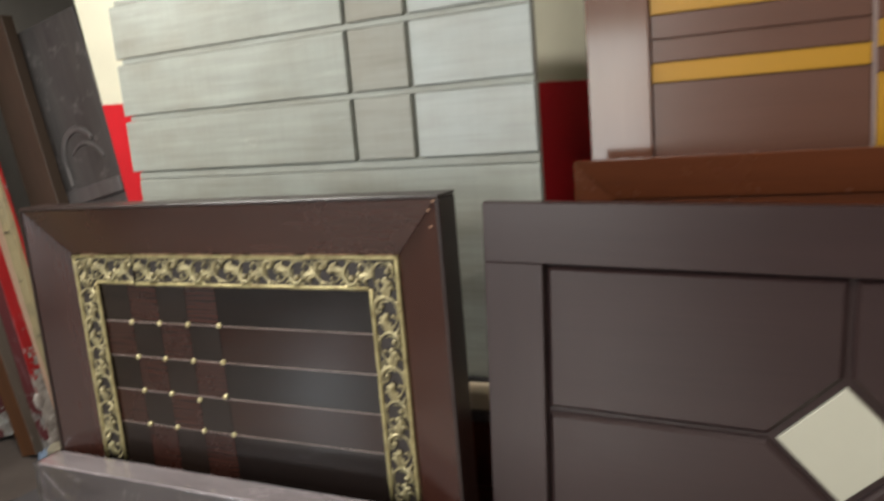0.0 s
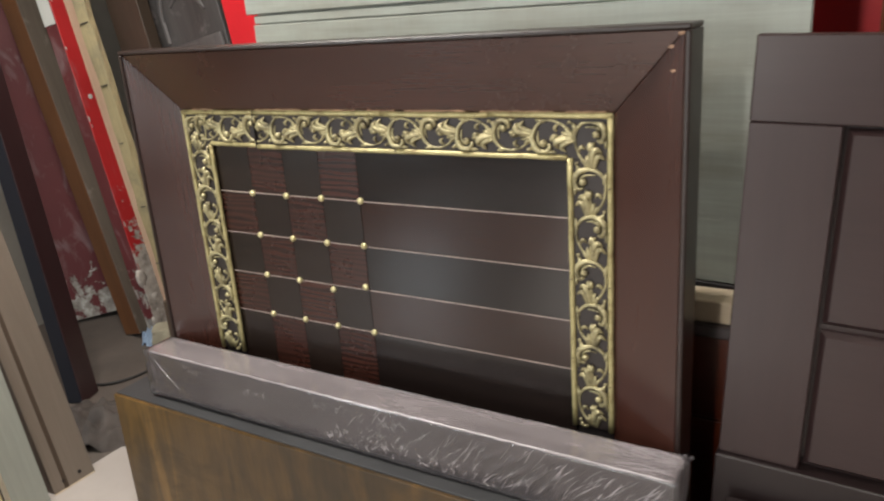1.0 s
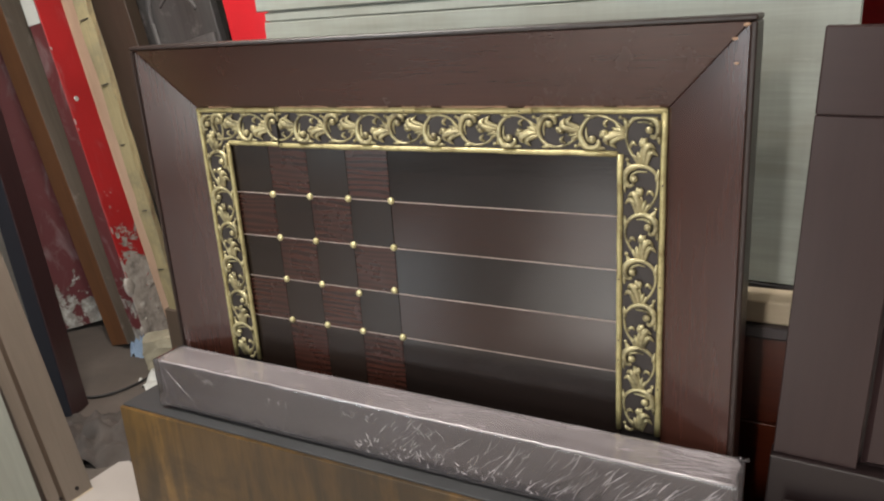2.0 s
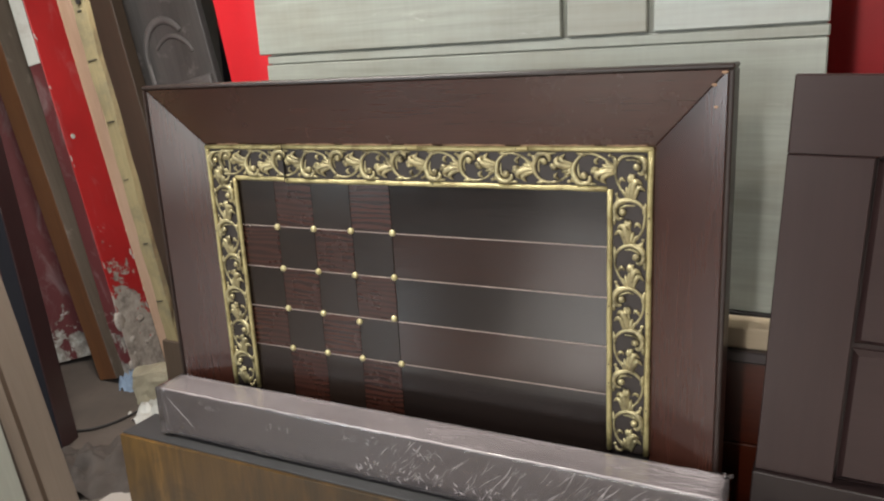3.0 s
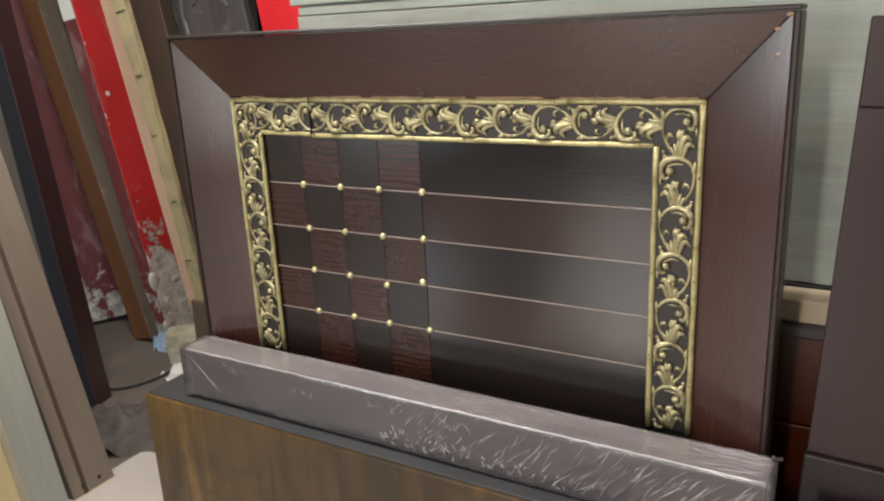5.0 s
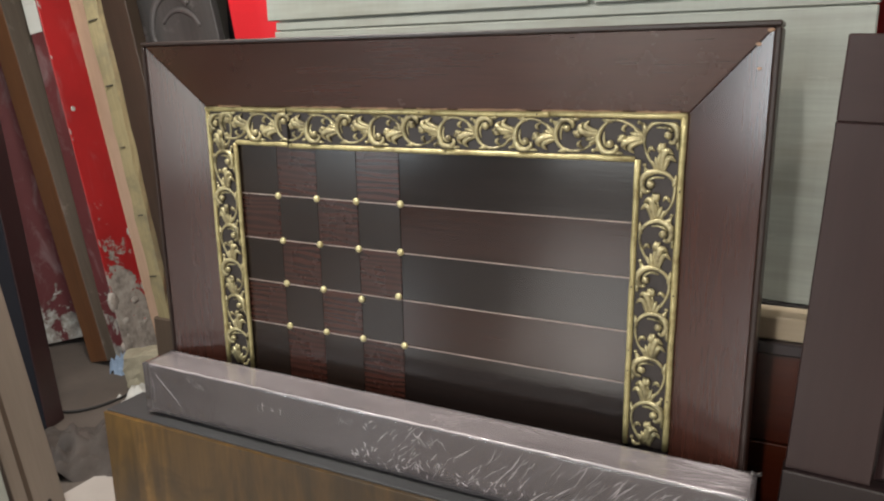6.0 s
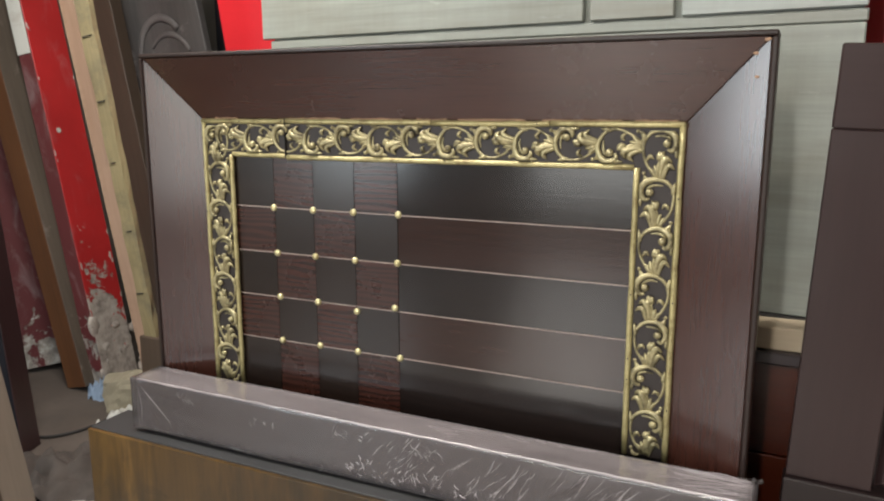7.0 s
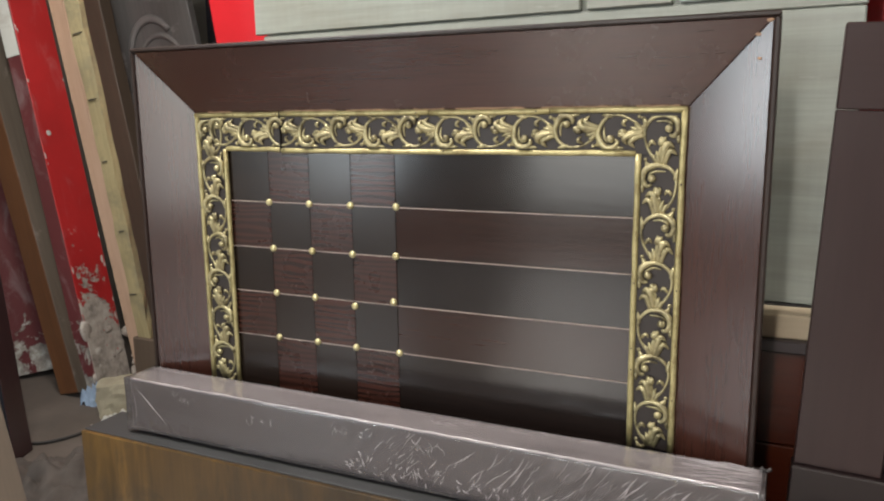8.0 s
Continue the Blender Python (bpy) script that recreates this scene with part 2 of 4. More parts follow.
TAN = wood("tan_lacquer", (0.1, 0.042, 0.026), (0.132, 0.056, 0.036), "x", 0.3, 0.7, coat=0.3, relief=0.06)
TAN_Z = wood("tan_lacquer_upright", (0.125, 0.05, 0.03), (0.165, 0.069, 0.042), "z", 0.14, 0.7, coat=0.8, relief=0.04)
AMBER = wood("amber_lacquer", (0.088, 0.026, 0.011), (0.135, 0.041, 0.017), "x", 0.25, 0.7, coat=0.4, relief=0.06)
PALE_STRIP = painted("pale_lilac_strip", (0.3, 0.22, 0.2), 0.4)
YELLOW = painted("mustard_paint", (0.42, 0.21, 0.005), 0.4, 0.06)
RED_WALL = painted("red_gloss_paint", (0.55, 0.012, 0.02), 0.42, 0.12, relief=0.25)
CREAM_WALL = painted("cream_distemper", (0.66, 0.64, 0.5), 0.7, 0.06, relief=0.3)
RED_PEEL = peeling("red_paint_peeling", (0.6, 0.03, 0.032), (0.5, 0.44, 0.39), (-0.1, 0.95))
# Darker red: a maroon board's own colour, and painted shade on the post's side.
MAROON_AND_SHADE_PEEL = peeling("maroon_and_shaded_red_peeling", (0.12, 0.018, 0.02), (0.3, 0.27, 0.24), (-0.5, 0.75), 0.6)
WHITE_PEEL = painted("old_white_paint", (0.6, 0.6, 0.56), 0.6, 0.1, stains=0.1)
FLOOR = painted("dusty_concrete", (0.122, 0.099, 0.085), 0.85, 0.25, 2.5, relief=0.5, stain=(0.1, 0.085, 0.075), stains=0.08)
PINK_TILE = painted("pale_pink_tile", (0.47, 0.425, 0.395), 0.3, 0.08, relief=0.1)
CEIL = painted("white_ceiling", (0.5, 0.49, 0.45), 0.8, 0.06)
PLAIN_WALL = painted("plain_plaster", (0.3, 0.28, 0.25), 0.8, 0.1)
RAW_TIMBER = wood("raw_yellow_timber", (0.15, 0.12, 0.06), (0.33, 0.275, 0.15), "z", 0.85, 0.8, relief=0.9, wear=0.2, wear_colour=(0.12, 0.105, 0.07))
PINK_PINE = wood("planed_pine", (0.28, 0.17, 0.11), (0.44, 0.3, 0.22), "z", 0.6, 0.7, relief=0.3)
ORANGE_EDGE = wood("orange_brown_edge", (0.085, 0.03, 0.01), (0.165, 0.064, 0.02), "z", 0.5, 0.7)
GREY_BROWN = wood("grey_brown_board", (0.085, 0.066, 0.05), (0.15, 0.122, 0.096), "z", 0.6, 0.7, wear=0.08, wear_colour=(0.24, 0.2, 0.17))
MAROON = wood("maroon_board", (0.03, 0.0125, 0.0135), (0.052, 0.022, 0.023), "z", 0.4, 0.7)
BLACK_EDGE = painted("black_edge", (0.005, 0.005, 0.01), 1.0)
TAUPE = wood("taupe_lacquer", (0.15, 0.122, 0.098), (0.215, 0.175, 0.142), "z", 0.45, 0.7, relief=0.1)
SAGE = wood("pale_sage_wash", (0.24, 0.25, 0.22), (0.34, 0.35, 0.31), "z", 0.5, 0.7, relief=0.15)
STRAW = wood("straw_pine", (0.36, 0.29, 0.15), (0.5, 0.41, 0.22), "z", 0.6, 0.7)
def oiled_panel(name):
    """Oiled golden panel: long smoky smudges over warm grain, glossy in places."""
    m, nt, b = mat(name)
    smoke = noise_fac(nt, coords(nt, (4.2, 4.2, 0.8)), 1.4, 4, 0.6, 0.8)
    grain = noise_fac(nt, coords(nt, (60, 60, 2.5)), 1.4, 4, 0.6)
    spot = noise_fac(nt, coords(nt, (3.2, 3.2, 4.5)), 1.6, 5, 0.6, 0.6)
    base = ramp(nt, smoke, [(0.34, (0.034, 0.02, 0.008)), (0.5, (0.092, 0.05, 0.015)), (0.66, (0.22, 0.118, 0.03))])
    base = mix(nt, 0.12, base, ramp(nt, grain, [(0.35, (0.04, 0.023, 0.009)), (0.65, (0.15, 0.085, 0.026))]))
    base = mix(nt, ramp(nt, spot, [(0.5, (0, 0, 0)), (0.72, (0.75, 0.75, 0.75))]), base, (0.036, 0.024, 0.012))
    nt.links.new(base, b.inputs["Base Color"])
    rr = ramp(nt, spot, [(0.3, (0.28,) * 3), (0.7, (0.5,) * 3)])
    nt.links.new(rr, b.inputs["Roughness"])
    bump(nt, b, grain, 0.06, 0.001)
    return m


OLD_OAK = oiled_panel("golden_brown_panel")
SLATE_EDGE = painted("slate_edge_band", (0.04, 0.04, 0.042), 0.5, 0.2)
MAUVE = painted("mauve_lacquer", (0.05, 0.038, 0.04), 0.3, 0.12, 4.0, relief=0.05)
FILM = film("plastic_wrap")
FOLD_SPARKLE_FILM = film("fold_and_sparkle_film", 0.5, 3.0)
TOP_PALING_FILM = film("top_paling_film", 0.34, 2.0)
# Paler charcoal that sets the relief and moulding off from the leaf.
RELIEF = wood("charcoal_relief_paler", (0.09, 0.082, 0.082), (0.19, 0.175, 0.17), "z", 0.45, 0.6)
CHARCOAL = wood("charcoal_carved", (0.052, 0.048, 0.048), (0.128, 0.118, 0.113), "z", 0.5, 0.6, wear=0.1, wear_colour=(0.2, 0.18, 0.18))
BROWN_BOARD = wood("brown_board", (0.05, 0.033, 0.022), (0.085, 0.058, 0.04), "z", 0.55, 0.7)
REDWOOD = wood("red_brown_box", (0.05, 0.008, 0.003), (0.095, 0.019, 0.006), "x", 0.3, 0.7, coat=0.1)
CREAM_LATH = wood("cream_lath", (0.5, 0.4, 0.28), (0.66, 0.55, 0.4), "x", 0.6, 0.6)
CLOTH = painted("dusty_cloth", (0.078, 0.064, 0.057), 0.95, 0.3, 9.0, relief=0.5)
STONE = painted("yellowish_block", (0.38, 0.34, 0.25), 0.9, 0.25, 7.0, relief=0.7)
BLUE = painted("blue_scrap", (0.24, 0.32, 0.44), 0.5, 0.1)
POLY = painted("white_polythene", (0.6, 0.59, 0.55), 0.4, 0.1)
CABLE = painted("dark_cable", (0.03, 0.028, 0.028), 0.5)


# ---------- mesh helpers ----------
def box(bm, x0, x1, y0, y1, z0, z1, bevel=0.0, seg=1):
    vs = [bm.verts.new((x, y, z)) for x in (x0, x1) for y in (y0, y1) for z in (z0, z1)]
    fs = [bm.faces.new([vs[i] for i in q]) for q in ((0, 1, 3, 2), (4, 6, 7, 5), (0, 4, 5, 1), (2, 3, 7, 6), (0, 2, 6, 4), (1, 5, 7, 3))]
    if bevel:
        es = {e for f in fs for e in f.edges}
        bmesh.ops.bevel(bm, geom=list(es), offset=bevel, segments=seg, affect="EDGES", profile=0.6)
    return bm


def boxed(*a, bevel=0.0, seg=1):
    return box(bmesh.new(), *a, bevel=bevel, seg=seg)


def prism(bm, outline, y0, y1, bevel=0.0):
    """A solid from an outline in x and z, between two depths."""
    a = [bm.verts.new((x, y0, z)) for x, z in outline]
    b = [bm.verts.new((x, y1, z)) for x, z in outline]
    n = len(a)
    front = bm.faces.new(a)
    bm.faces.new(b[::-1])
    for i in range(n):
        bm.faces.new((a[i], b[i], b[(i + 1) % n], a[(i + 1) % n]))
    bmesh.ops.recalc_face_normals(bm, faces=bm.faces[:])
    if bevel:
        bmesh.ops.bevel(bm, geom=list(front.edges), offset=bevel, segments=1, affect="EDGES")
    return bm


def tube(bm, pts, radii, sides=6, flat=1.0):
    """A round bar along points in x, z at a depth; flat squeezes it in y."""
    rings = []
    for i, p in enumerate(pts):
        a, b = pts[max(i - 1, 0)], pts[min(i + 1, len(pts) - 1)]
        d = (Vector(b) - Vector(a)).normalized()
        side = d.cross(Vector((0, 1, 0)))
        if side.length < 1e-4:
            side = Vector((1, 0, 0))
        side.normalize()
        up = side.cross(d)
        rings.append([bm.verts.new(Vector(p) + radii[i] * (math.cos(t) * side + flat * math.sin(t) * up)) for t in [2 * math.pi * k / sides for k in range(sides)]])
    for r, s in zip(rings, rings[1:]):
        for k in range(sides):
            bm.faces.new((r[k], r[(k + 1) % sides], s[(k + 1) % sides], s[k]))
    bm.faces.new(rings[0][::-1])
    bm.faces.new(rings[-1])
    return bm


def ball(bm, c, r, flat=1.0, u=8, v=6):
    bmesh.ops.create_uvsphere(bm, u_segments=u, v_segments=v, radius=r, matrix=Matrix.Translation(c) @ Matrix.Diagonal((1, flat, 1, 1)))


def mesh_of(name, bm, material, smooth=False):
    bmesh.ops.recalc_face_normals(bm, faces=bm.faces[:])
    me = bpy.data.meshes.new(name)
    bm.to_mesh(me)
    bm.free()
    me.materials.append(material)
    if smooth:
        me.polygons.foreach_set("use_smooth", [True] * len(me.polygons))
    return me


def part(name, bm, material, parent=None, label="", smooth=False):
    ob = new(name, mesh_of(name, bm, material, smooth))
    if parent:
        ob.parent = parent
    if label:
        ob["label"] = label
    return ob


def thing(name, label, category, at=None, group="", kind=""):
    ob = new(name)
    ob.empty_display_size = 0.1
    if at is not None:
        ob.matrix_world = at
    return tagged(ob, label, category, group, kind)


def solid(name, bm, material, label, category, kind="", group="", at=None, smooth=False):
    ob = part(name, bm, material, smooth=smooth)
    if at is not None:
        ob.matrix_world = at
    return tagged(ob, label, category, group, kind)


# ---------- the room ----------
solid("floor", boxed(-3.2, 4.2, -6.0, 2.5, -0.12, 0.0), FLOOR, "dusty grey-brown concrete floor", "floor", "structure")
solid("ceiling", boxed(-3.2, 4.2, -6.0, 2.5, 3.2, 3.32), CEIL, "plain white ceiling", "ceiling", "structure")
WALL_BACK = thing("wall_back", "back wall painted red below and cream above", "wall", kind="structure")
_b = bmesh.new()
prism(_b, [(-0.992, 0.0), (4.0, 0.0), (4.0, 1.696), (-1.288, 1.918)], 0.8, 0.95)
part("red_dado", _b, RED_WALL, WALL_BACK, "glossy red dado paint")
_b = bmesh.new()
prism(_b, [(-1.288, 1.918), (4.0, 1.696), (4.0, 3.2), (-1.486, 3.2)], 0.802, 0.95)
part("cream_upper", _b, CREAM_WALL, WALL_BACK, "cream distemper")
solid("wall_rear", boxed(-3.15, 4.15, 2.4, 2.55, 0, 3.2), PLAIN_WALL, "dim plastered wall at the end of the aisle", "wall", "structure")
solid("wall_left", boxed(-3.15, -3.0, -4.15, 2.4, 0, 3.2), PLAIN_WALL, "plain plastered side wall", "wall", "structure")
# Unseen wall pieces, cut to leave openings for the added window lamps.
solid("wall_left_front", boxed(-3.15, -3.0, -6.0, -5.05, 0, 3.2), PLAIN_WALL, "plain plastered wall beside an assumed side window", "wall", "structure")
solid("wall_left_lintel", boxed(-3.15, -3.0, -5.05, -4.15, 2.3, 3.2), PLAIN_WALL, "plain plastered lintel over an assumed side window", "wall", "structure")
solid("wall_left_parapet", boxed(-3.15, -3.0, -5.05, -4.15, 0, 0.7), PLAIN_WALL, "plain plastered wall under an assumed side window", "wall", "structure")
solid("wall_right", boxed(4.0, 4.15, -6.0, 2.4, 0, 3.2), PLAIN_WALL, "plain plastered side wall", "wall", "structure")
solid("wall_front", boxed(0.35, 4.15, -6.15, -6.0, 0, 3.2), PLAIN_WALL, "plain plastered front wall", "wall", "structure")
solid("wall_front_pier", boxed(-3.15, -1.65, -6.15, -6.0, 0, 3.2), PLAIN_WALL, "plain plastered front wall beside an assumed window", "wall", "structure")
solid("wall_front_parapet", boxed(-1.65, 0.35, -6.15, -6.0, 0, 0.42), PLAIN_WALL, "plain plastered wall under an assumed window", "wall", "structure")
solid("wall_front_lintel", boxed(-1.65, 0.35, -6.15, -6.0, 2.65, 3.2), PLAIN_WALL, "plain plastered wall over an assumed window", "wall", "structure")

# ---------- carved scrollwork, along x and centred on z = 0 ----------
SCROLL_HALF = 0.1


def smooth_line(pts, n):
    """Catmull-Rom curve through points of any dimension."""
    pts = [np.array(p, float) for p in pts]
    pts = [2 * pts[0] - pts[1]] + pts + [2 * pts[-1] - pts[-2]]
    out = []
    for a, b, c, d in zip(pts, pts[1:], pts[2:], pts[3:]):
        for i in range(n):
            t = i / n
            out.append(0.5 * (2 * b + (c - a) * t + (2 * a - 5 * b + 4 * c - d) * t * t + (3 * b - a - 3 * c + d) * t ** 3))
    out.append(pts[-2])
    return [tuple(float(c) for c in p) for p in out]


def scroll_unit(bm, x0, flip, w, h, seed):
    """One C-scroll of acanthus: a slender arc, its volute with a berry, a star leaf, a cupped leaf and fronds at the joint; flip mirrors it."""
    k = w * 0.5
    f = -1 if flip else 1
    rnd = random.Random(seed)

    def sweep(ctrl, sides=6, flat=0.9, n=4):
        line = smooth_line([(u + rnd.uniform(-0.012, 0.012), v + rnd.uniform(-0.02, 0.02), d, r) for u, v, d, r in ctrl], n)
        tube(bm, [(x0 + u * h, -d, f * v * k) for u, v, d, r in line], [max(0.0007, 1.28 * r) for u, v, d, r in line], sides, flat)

    # slender arc up one side, over the top and into the thick volute: u, v, height, radius
    sweep([(0.98, -0.16, 0.004, 0.0030), (0.84, -0.46, 0.005, 0.0026), (0.66, -0.78, 0.005, 0.0024), (0.44, -0.95, 0.006, 0.0024), (0.22, -0.88, 0.006, 0.0028), (0.06, -0.48, 0.007, 0.0034),
           (0.00, 0.06, 0.008, 0.0042), (0.04, 0.56, 0.009, 0.0052), (0.15, 0.90, 0.010, 0.0056), (0.31, 0.94, 0.010, 0.0050), (0.41, 0.70, 0.009, 0.0040), (0.39, 0.46, 0.008, 0.0026)], 7)
    ball(bm, (x0 + 0.27 * h, -0.010, f * 0.44 * k), 0.0088, 0.9)
    # inner rib of the volute
    sweep([(0.13, -0.30, 0.004, 0.0014), (0.11, 0.14, 0.006, 0.0024), (0.15, 0.48, 0.007, 0.0026), (0.21, 0.66, 0.007, 0.0014)], 5)

    def blade(u0, v0, u1, v1, wd, bend=0.0, lift=0.008):
        """A pointed leaf from a root to a tip, bulging sideways by bend."""
        du, dv = u1 - u0, v1 - v0
        ctrl = []
        for i in range(5):
            q = i / 4
            b = bend * math.sin(math.pi * q)
            ctrl.append((u0 + du * q - b * dv, v0 + dv * q + b * du, 0.003 + lift * math.sin(math.pi * (0.12 + 0.7 * q)), 1.25 * wd * (0.30 + 2.2 * q * (1 - q) + 0.30 * (1 - q))))
        ctrl[-1] = (*ctrl[-1][:3], 0.0008)
        sweep(ctrl, 6, 0.75, 3)

    # star leaf under the berry
    for u1, v1 in ((0.44, 0.02), (0.44, 0.30), (0.57, 0.38)):
        blade(0.62, 0.06, u1, v1, 0.0040, 0.1)
    blade(0.94, -0.06, 0.58, 0.06, 0.0024, 0.1, 0.005)
    # cupped leaf in three folds, curling towards the volute's side
    blade(0.98, 0.02, 0.66, 0.50, 0.0036, 0.30)
    blade(0.99, 0.10, 0.64, 0.78, 0.0046, 0.32, 0.010)
    blade(1.02, 0.24, 0.80, 0.94, 0.0040, 0.28)
    # small leaves springing from the outside of the arc and from the volute's back
    blade(0.30, -0.86, 0.06, -0.98, 0.0030, 0.1, 0.005)
    blade(0.62, -0.70, 0.60, -0.30, 0.0026, 0.2, 0.005)
    blade(0.02, 0.40, -0.10, 0.86, 0.0034, -0.2, 0.006)
    blade(0.34, 0.94, 0.56, 0.98, 0.0030, 0.1, 0.005)
    # fronds fanning from the joint, and a small bud at the far side
    blade(1.00, -0.10, 0.70, -0.26, 0.0030, -0.10, 0.006)
    blade(1.00, -0.18, 0.78, -0.52, 0.0028, -0.08, 0.005)
    blade(1.02, -0.30, 0.90, -0.86, 0.0036, 0.12, 0.006)
    ball(bm, (x0 + 0.88 * h, -0.006, f * -0.86 * k), 0.0044, 0.9, 6, 5)


def carved_run(parent, length, w, m, label, lead=0.014, tail=0.016):
    """A run of carved moulding of a given length, mitred at both ends, lying along x from 0."""
    run = part("carved_trim", boxed(0.0, length, -0.004, 0.0, -w / 2, w / 2), TRIM_BED, parent, label)
    run.matrix_local = m
    n = max(1, round((length - lead - tail) / SCROLL_HALF))
    bm = bmesh.new()
    h = (length - lead - tail) / n
    for i in range(n):
        scroll_unit(bm, lead + i * h, i % 2 == 1, w - 0.026, h, i + round(100 * length))
    for v in bm.verts:
        v.co.x = min(max(v.co.x, min(lead, 0.0) + 0.002), length - 0.002)
        v.co.z = min(max(v.co.z, -w / 2 + 0.011), w / 2 - 0.011)
    part("scrollwork", bm, GOLD, run, "antique gold acanthus scrolls", True)
    return run


def bead(parent, a, b, r, name="bead"):
    """A slightly wavering gold bead between two points of the face."""
    bm = bmesh.new()
    n = max(8, int((Vector(b) - Vector(a)).length / 0.05))
    rnd = random.Random(round(1000 * (a[0] + 3 * a[2] + b[0])))
    pts, rad = [], []
    for i in range(n + 1):
        p = Vector(a).lerp(Vector(b), i / n)
        p += Vector((rnd.uniform(-0.0007, 0.0007), 0, rnd.uniform(-0.0007, 0.0007)))
        pts.append(tuple(p))
        rad.append(r * rnd.uniform(0.93, 1.07))
    tube(bm, pts, rad, 8)
    return part(name, bm, GOLD_BEAD, parent, smooth=True)


# ---------- main headboard ----------
HB_X, HB_TOP, HB_FRONT = 0.825, 1.540, -0.056
TRIM_O, TRIM_I, TRIM_TOP, TRIM_IN = 0.656, 0.553, 1.362, 1.260


def frame_member(outline_front, outline_back, name, material, parent):
    """A sloping mitred board: front polygon corners and, behind each, its back corner."""
    bm = bmesh.new()
    a = [bm.verts.new(p) for p in outline_front]
    b = [bm.verts.new(p) for p in outline_back]
    n = len(a)
    bm.faces.new(a)
    bm.faces.new(b[::-1])
    for i in range(n):
        bm.faces.new((a[i], b[i], b[(i + 1) % n], a[(i + 1) % n]))
    bmesh.ops.bevel(bm, geom=bm.edges[:], offset=0.0012, segments=1, affect="EDGES")
    return part(name, bm, material, parent)


def main_headboard():
    hb = thing("headboard", "dark walnut-stained headboard with gold carved trim and brass studs, standing upright", "headboard")
    X, T, F, O, Z = 0.812, 1.528, HB_FRONT, TRIM_O, TRIM_TOP
    back = 0.02
    g = 0.0012
    frame_member([(-X, F, T), (X, F, T), (O, -0.002, Z), (-O, -0.002, Z)], [(-X, back, T), (X, back, T), (O, back, Z), (-O, back, Z)], "top_rail", FRAME_X, hb)
    for s in (-1, 1):
        frame_member([(s * (X), F, T - g), (s * X, F, 0.0), (s * O, -0.002, 0.0), (s * O, -0.002, Z - g)], [(s * X, back, T - g), (s * X, back, 0.0), (s * O, back, 0.0), (s * O, back, Z - g)], "stile", FRAME_Z, hb)
    # thin lip round the outside, and the deep side boards behind it
    part("top_edge_lip", boxed(-HB_X, HB_X, F - 0.006, 0.045, T + 0.001, HB_TOP, bevel=0.003), LIP, hb)
    for s in (-1, 1):
        part("side_edge_lip", boxed(min(s * X, s * HB_X) + (0.001 if s > 0 else 0), max(s * X, s * HB_X) - (0.001 if s < 0 else 0), F - 0.006, 0.045, 0.0, T, bevel=0.003), LIP, hb)
    part("backing", boxed(-X + 0.002, X - 0.002, 0.022, 0.04, 0.0, T - 0.002), CORE, hb)
    part("groove_bed", boxed(-O, O, 0.013, 0.0205, 0.0, Z), CORE, hb)
    # inlaid planks: checker at one side, long boards at the other
    cols = (-TRIM_I - 0.006, -0.424, -0.296, -0.168, -0.040, TRIM_I + 0.006)
    rows = (TRIM_IN + 0.004, 1.123, 0.996, 0.869, 0.742, 0.56)
    for r in range(5):
        for c in range(5):
            red = (r + c) % 2 == 1
            skin = (PLANK_RED if red else PLANK_DARK) if c == 4 else (VENEER_RED if red else VENEER_DARK)
            gap = 0.0004 if c < 3 else 0.0007
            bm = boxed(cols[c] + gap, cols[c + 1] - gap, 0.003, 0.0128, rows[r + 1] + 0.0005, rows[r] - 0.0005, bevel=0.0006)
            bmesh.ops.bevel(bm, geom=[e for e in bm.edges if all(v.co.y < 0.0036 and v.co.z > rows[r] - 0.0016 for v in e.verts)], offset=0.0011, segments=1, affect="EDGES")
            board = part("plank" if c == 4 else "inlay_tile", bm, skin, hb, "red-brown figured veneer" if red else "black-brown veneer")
            # Only horizontal arrises are painted pale, as if catching the light.
            board.data.materials.append(PALE_ARRIS)
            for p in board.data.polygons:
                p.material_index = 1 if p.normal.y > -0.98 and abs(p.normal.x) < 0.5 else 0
    part("lower_plank", boxed(-TRIM_I, TRIM_I, 0.003, 0.0128, 0.0, 0.558, bevel=0.002), VENEER_DARK, hb)
    stud = bmesh.new()
    bmesh.ops.create_uvsphere(stud, u_segments=12, v_segments=8, radius=0.0095, matrix=Matrix.Diagonal((1, 0.75, 1, 1)))
    stud_mesh = mesh_of("stud", stud, BRASS, True)
    rnd = random.Random(4)
    for r in range(4):
        for c in range(4):
            ob = new("stud", stud_mesh)
            ob.parent = hb
            dx = -0.012 if (r, c) == (2, 3) else rnd.uniform(-0.003, 0.003)
            dz = -0.014 if (r, c) == (2, 2) else (0.008 if (r, c) == (2, 3) else rnd.uniform(-0.002, 0.002))
            ob.location = (cols[c + 1] + dx + 0.003 * r * (1 - c / 4), 0.001, rows[r + 1] + dz)
    # carved gold trim on three sides
    w = TRIM_O - TRIM_I
    mid_z = (TRIM_TOP + TRIM_IN) / 2
    lab = "carved scroll moulding, antique gold on dark ground"
    carved_run(hb, 2 * TRIM_O - 0.004, w - 0.004, pose(-TRIM_O + 0.002, 0.0, mid_z), lab, 0.05, 0.085)
    ln = TRIM_IN - 0.596
    for s in (-1, 1):
        carved_run(hb, ln, w - 0.004, Matrix.Translation((s * (TRIM_O + TRIM_I) / 2, 0.0, TRIM_IN)) @ Matrix.Rotation(radians(90), 4, "Y") @ Matrix.Diagonal((1, 1, s, 1)), lab, -0.086, 0.006)
    d = -0.006
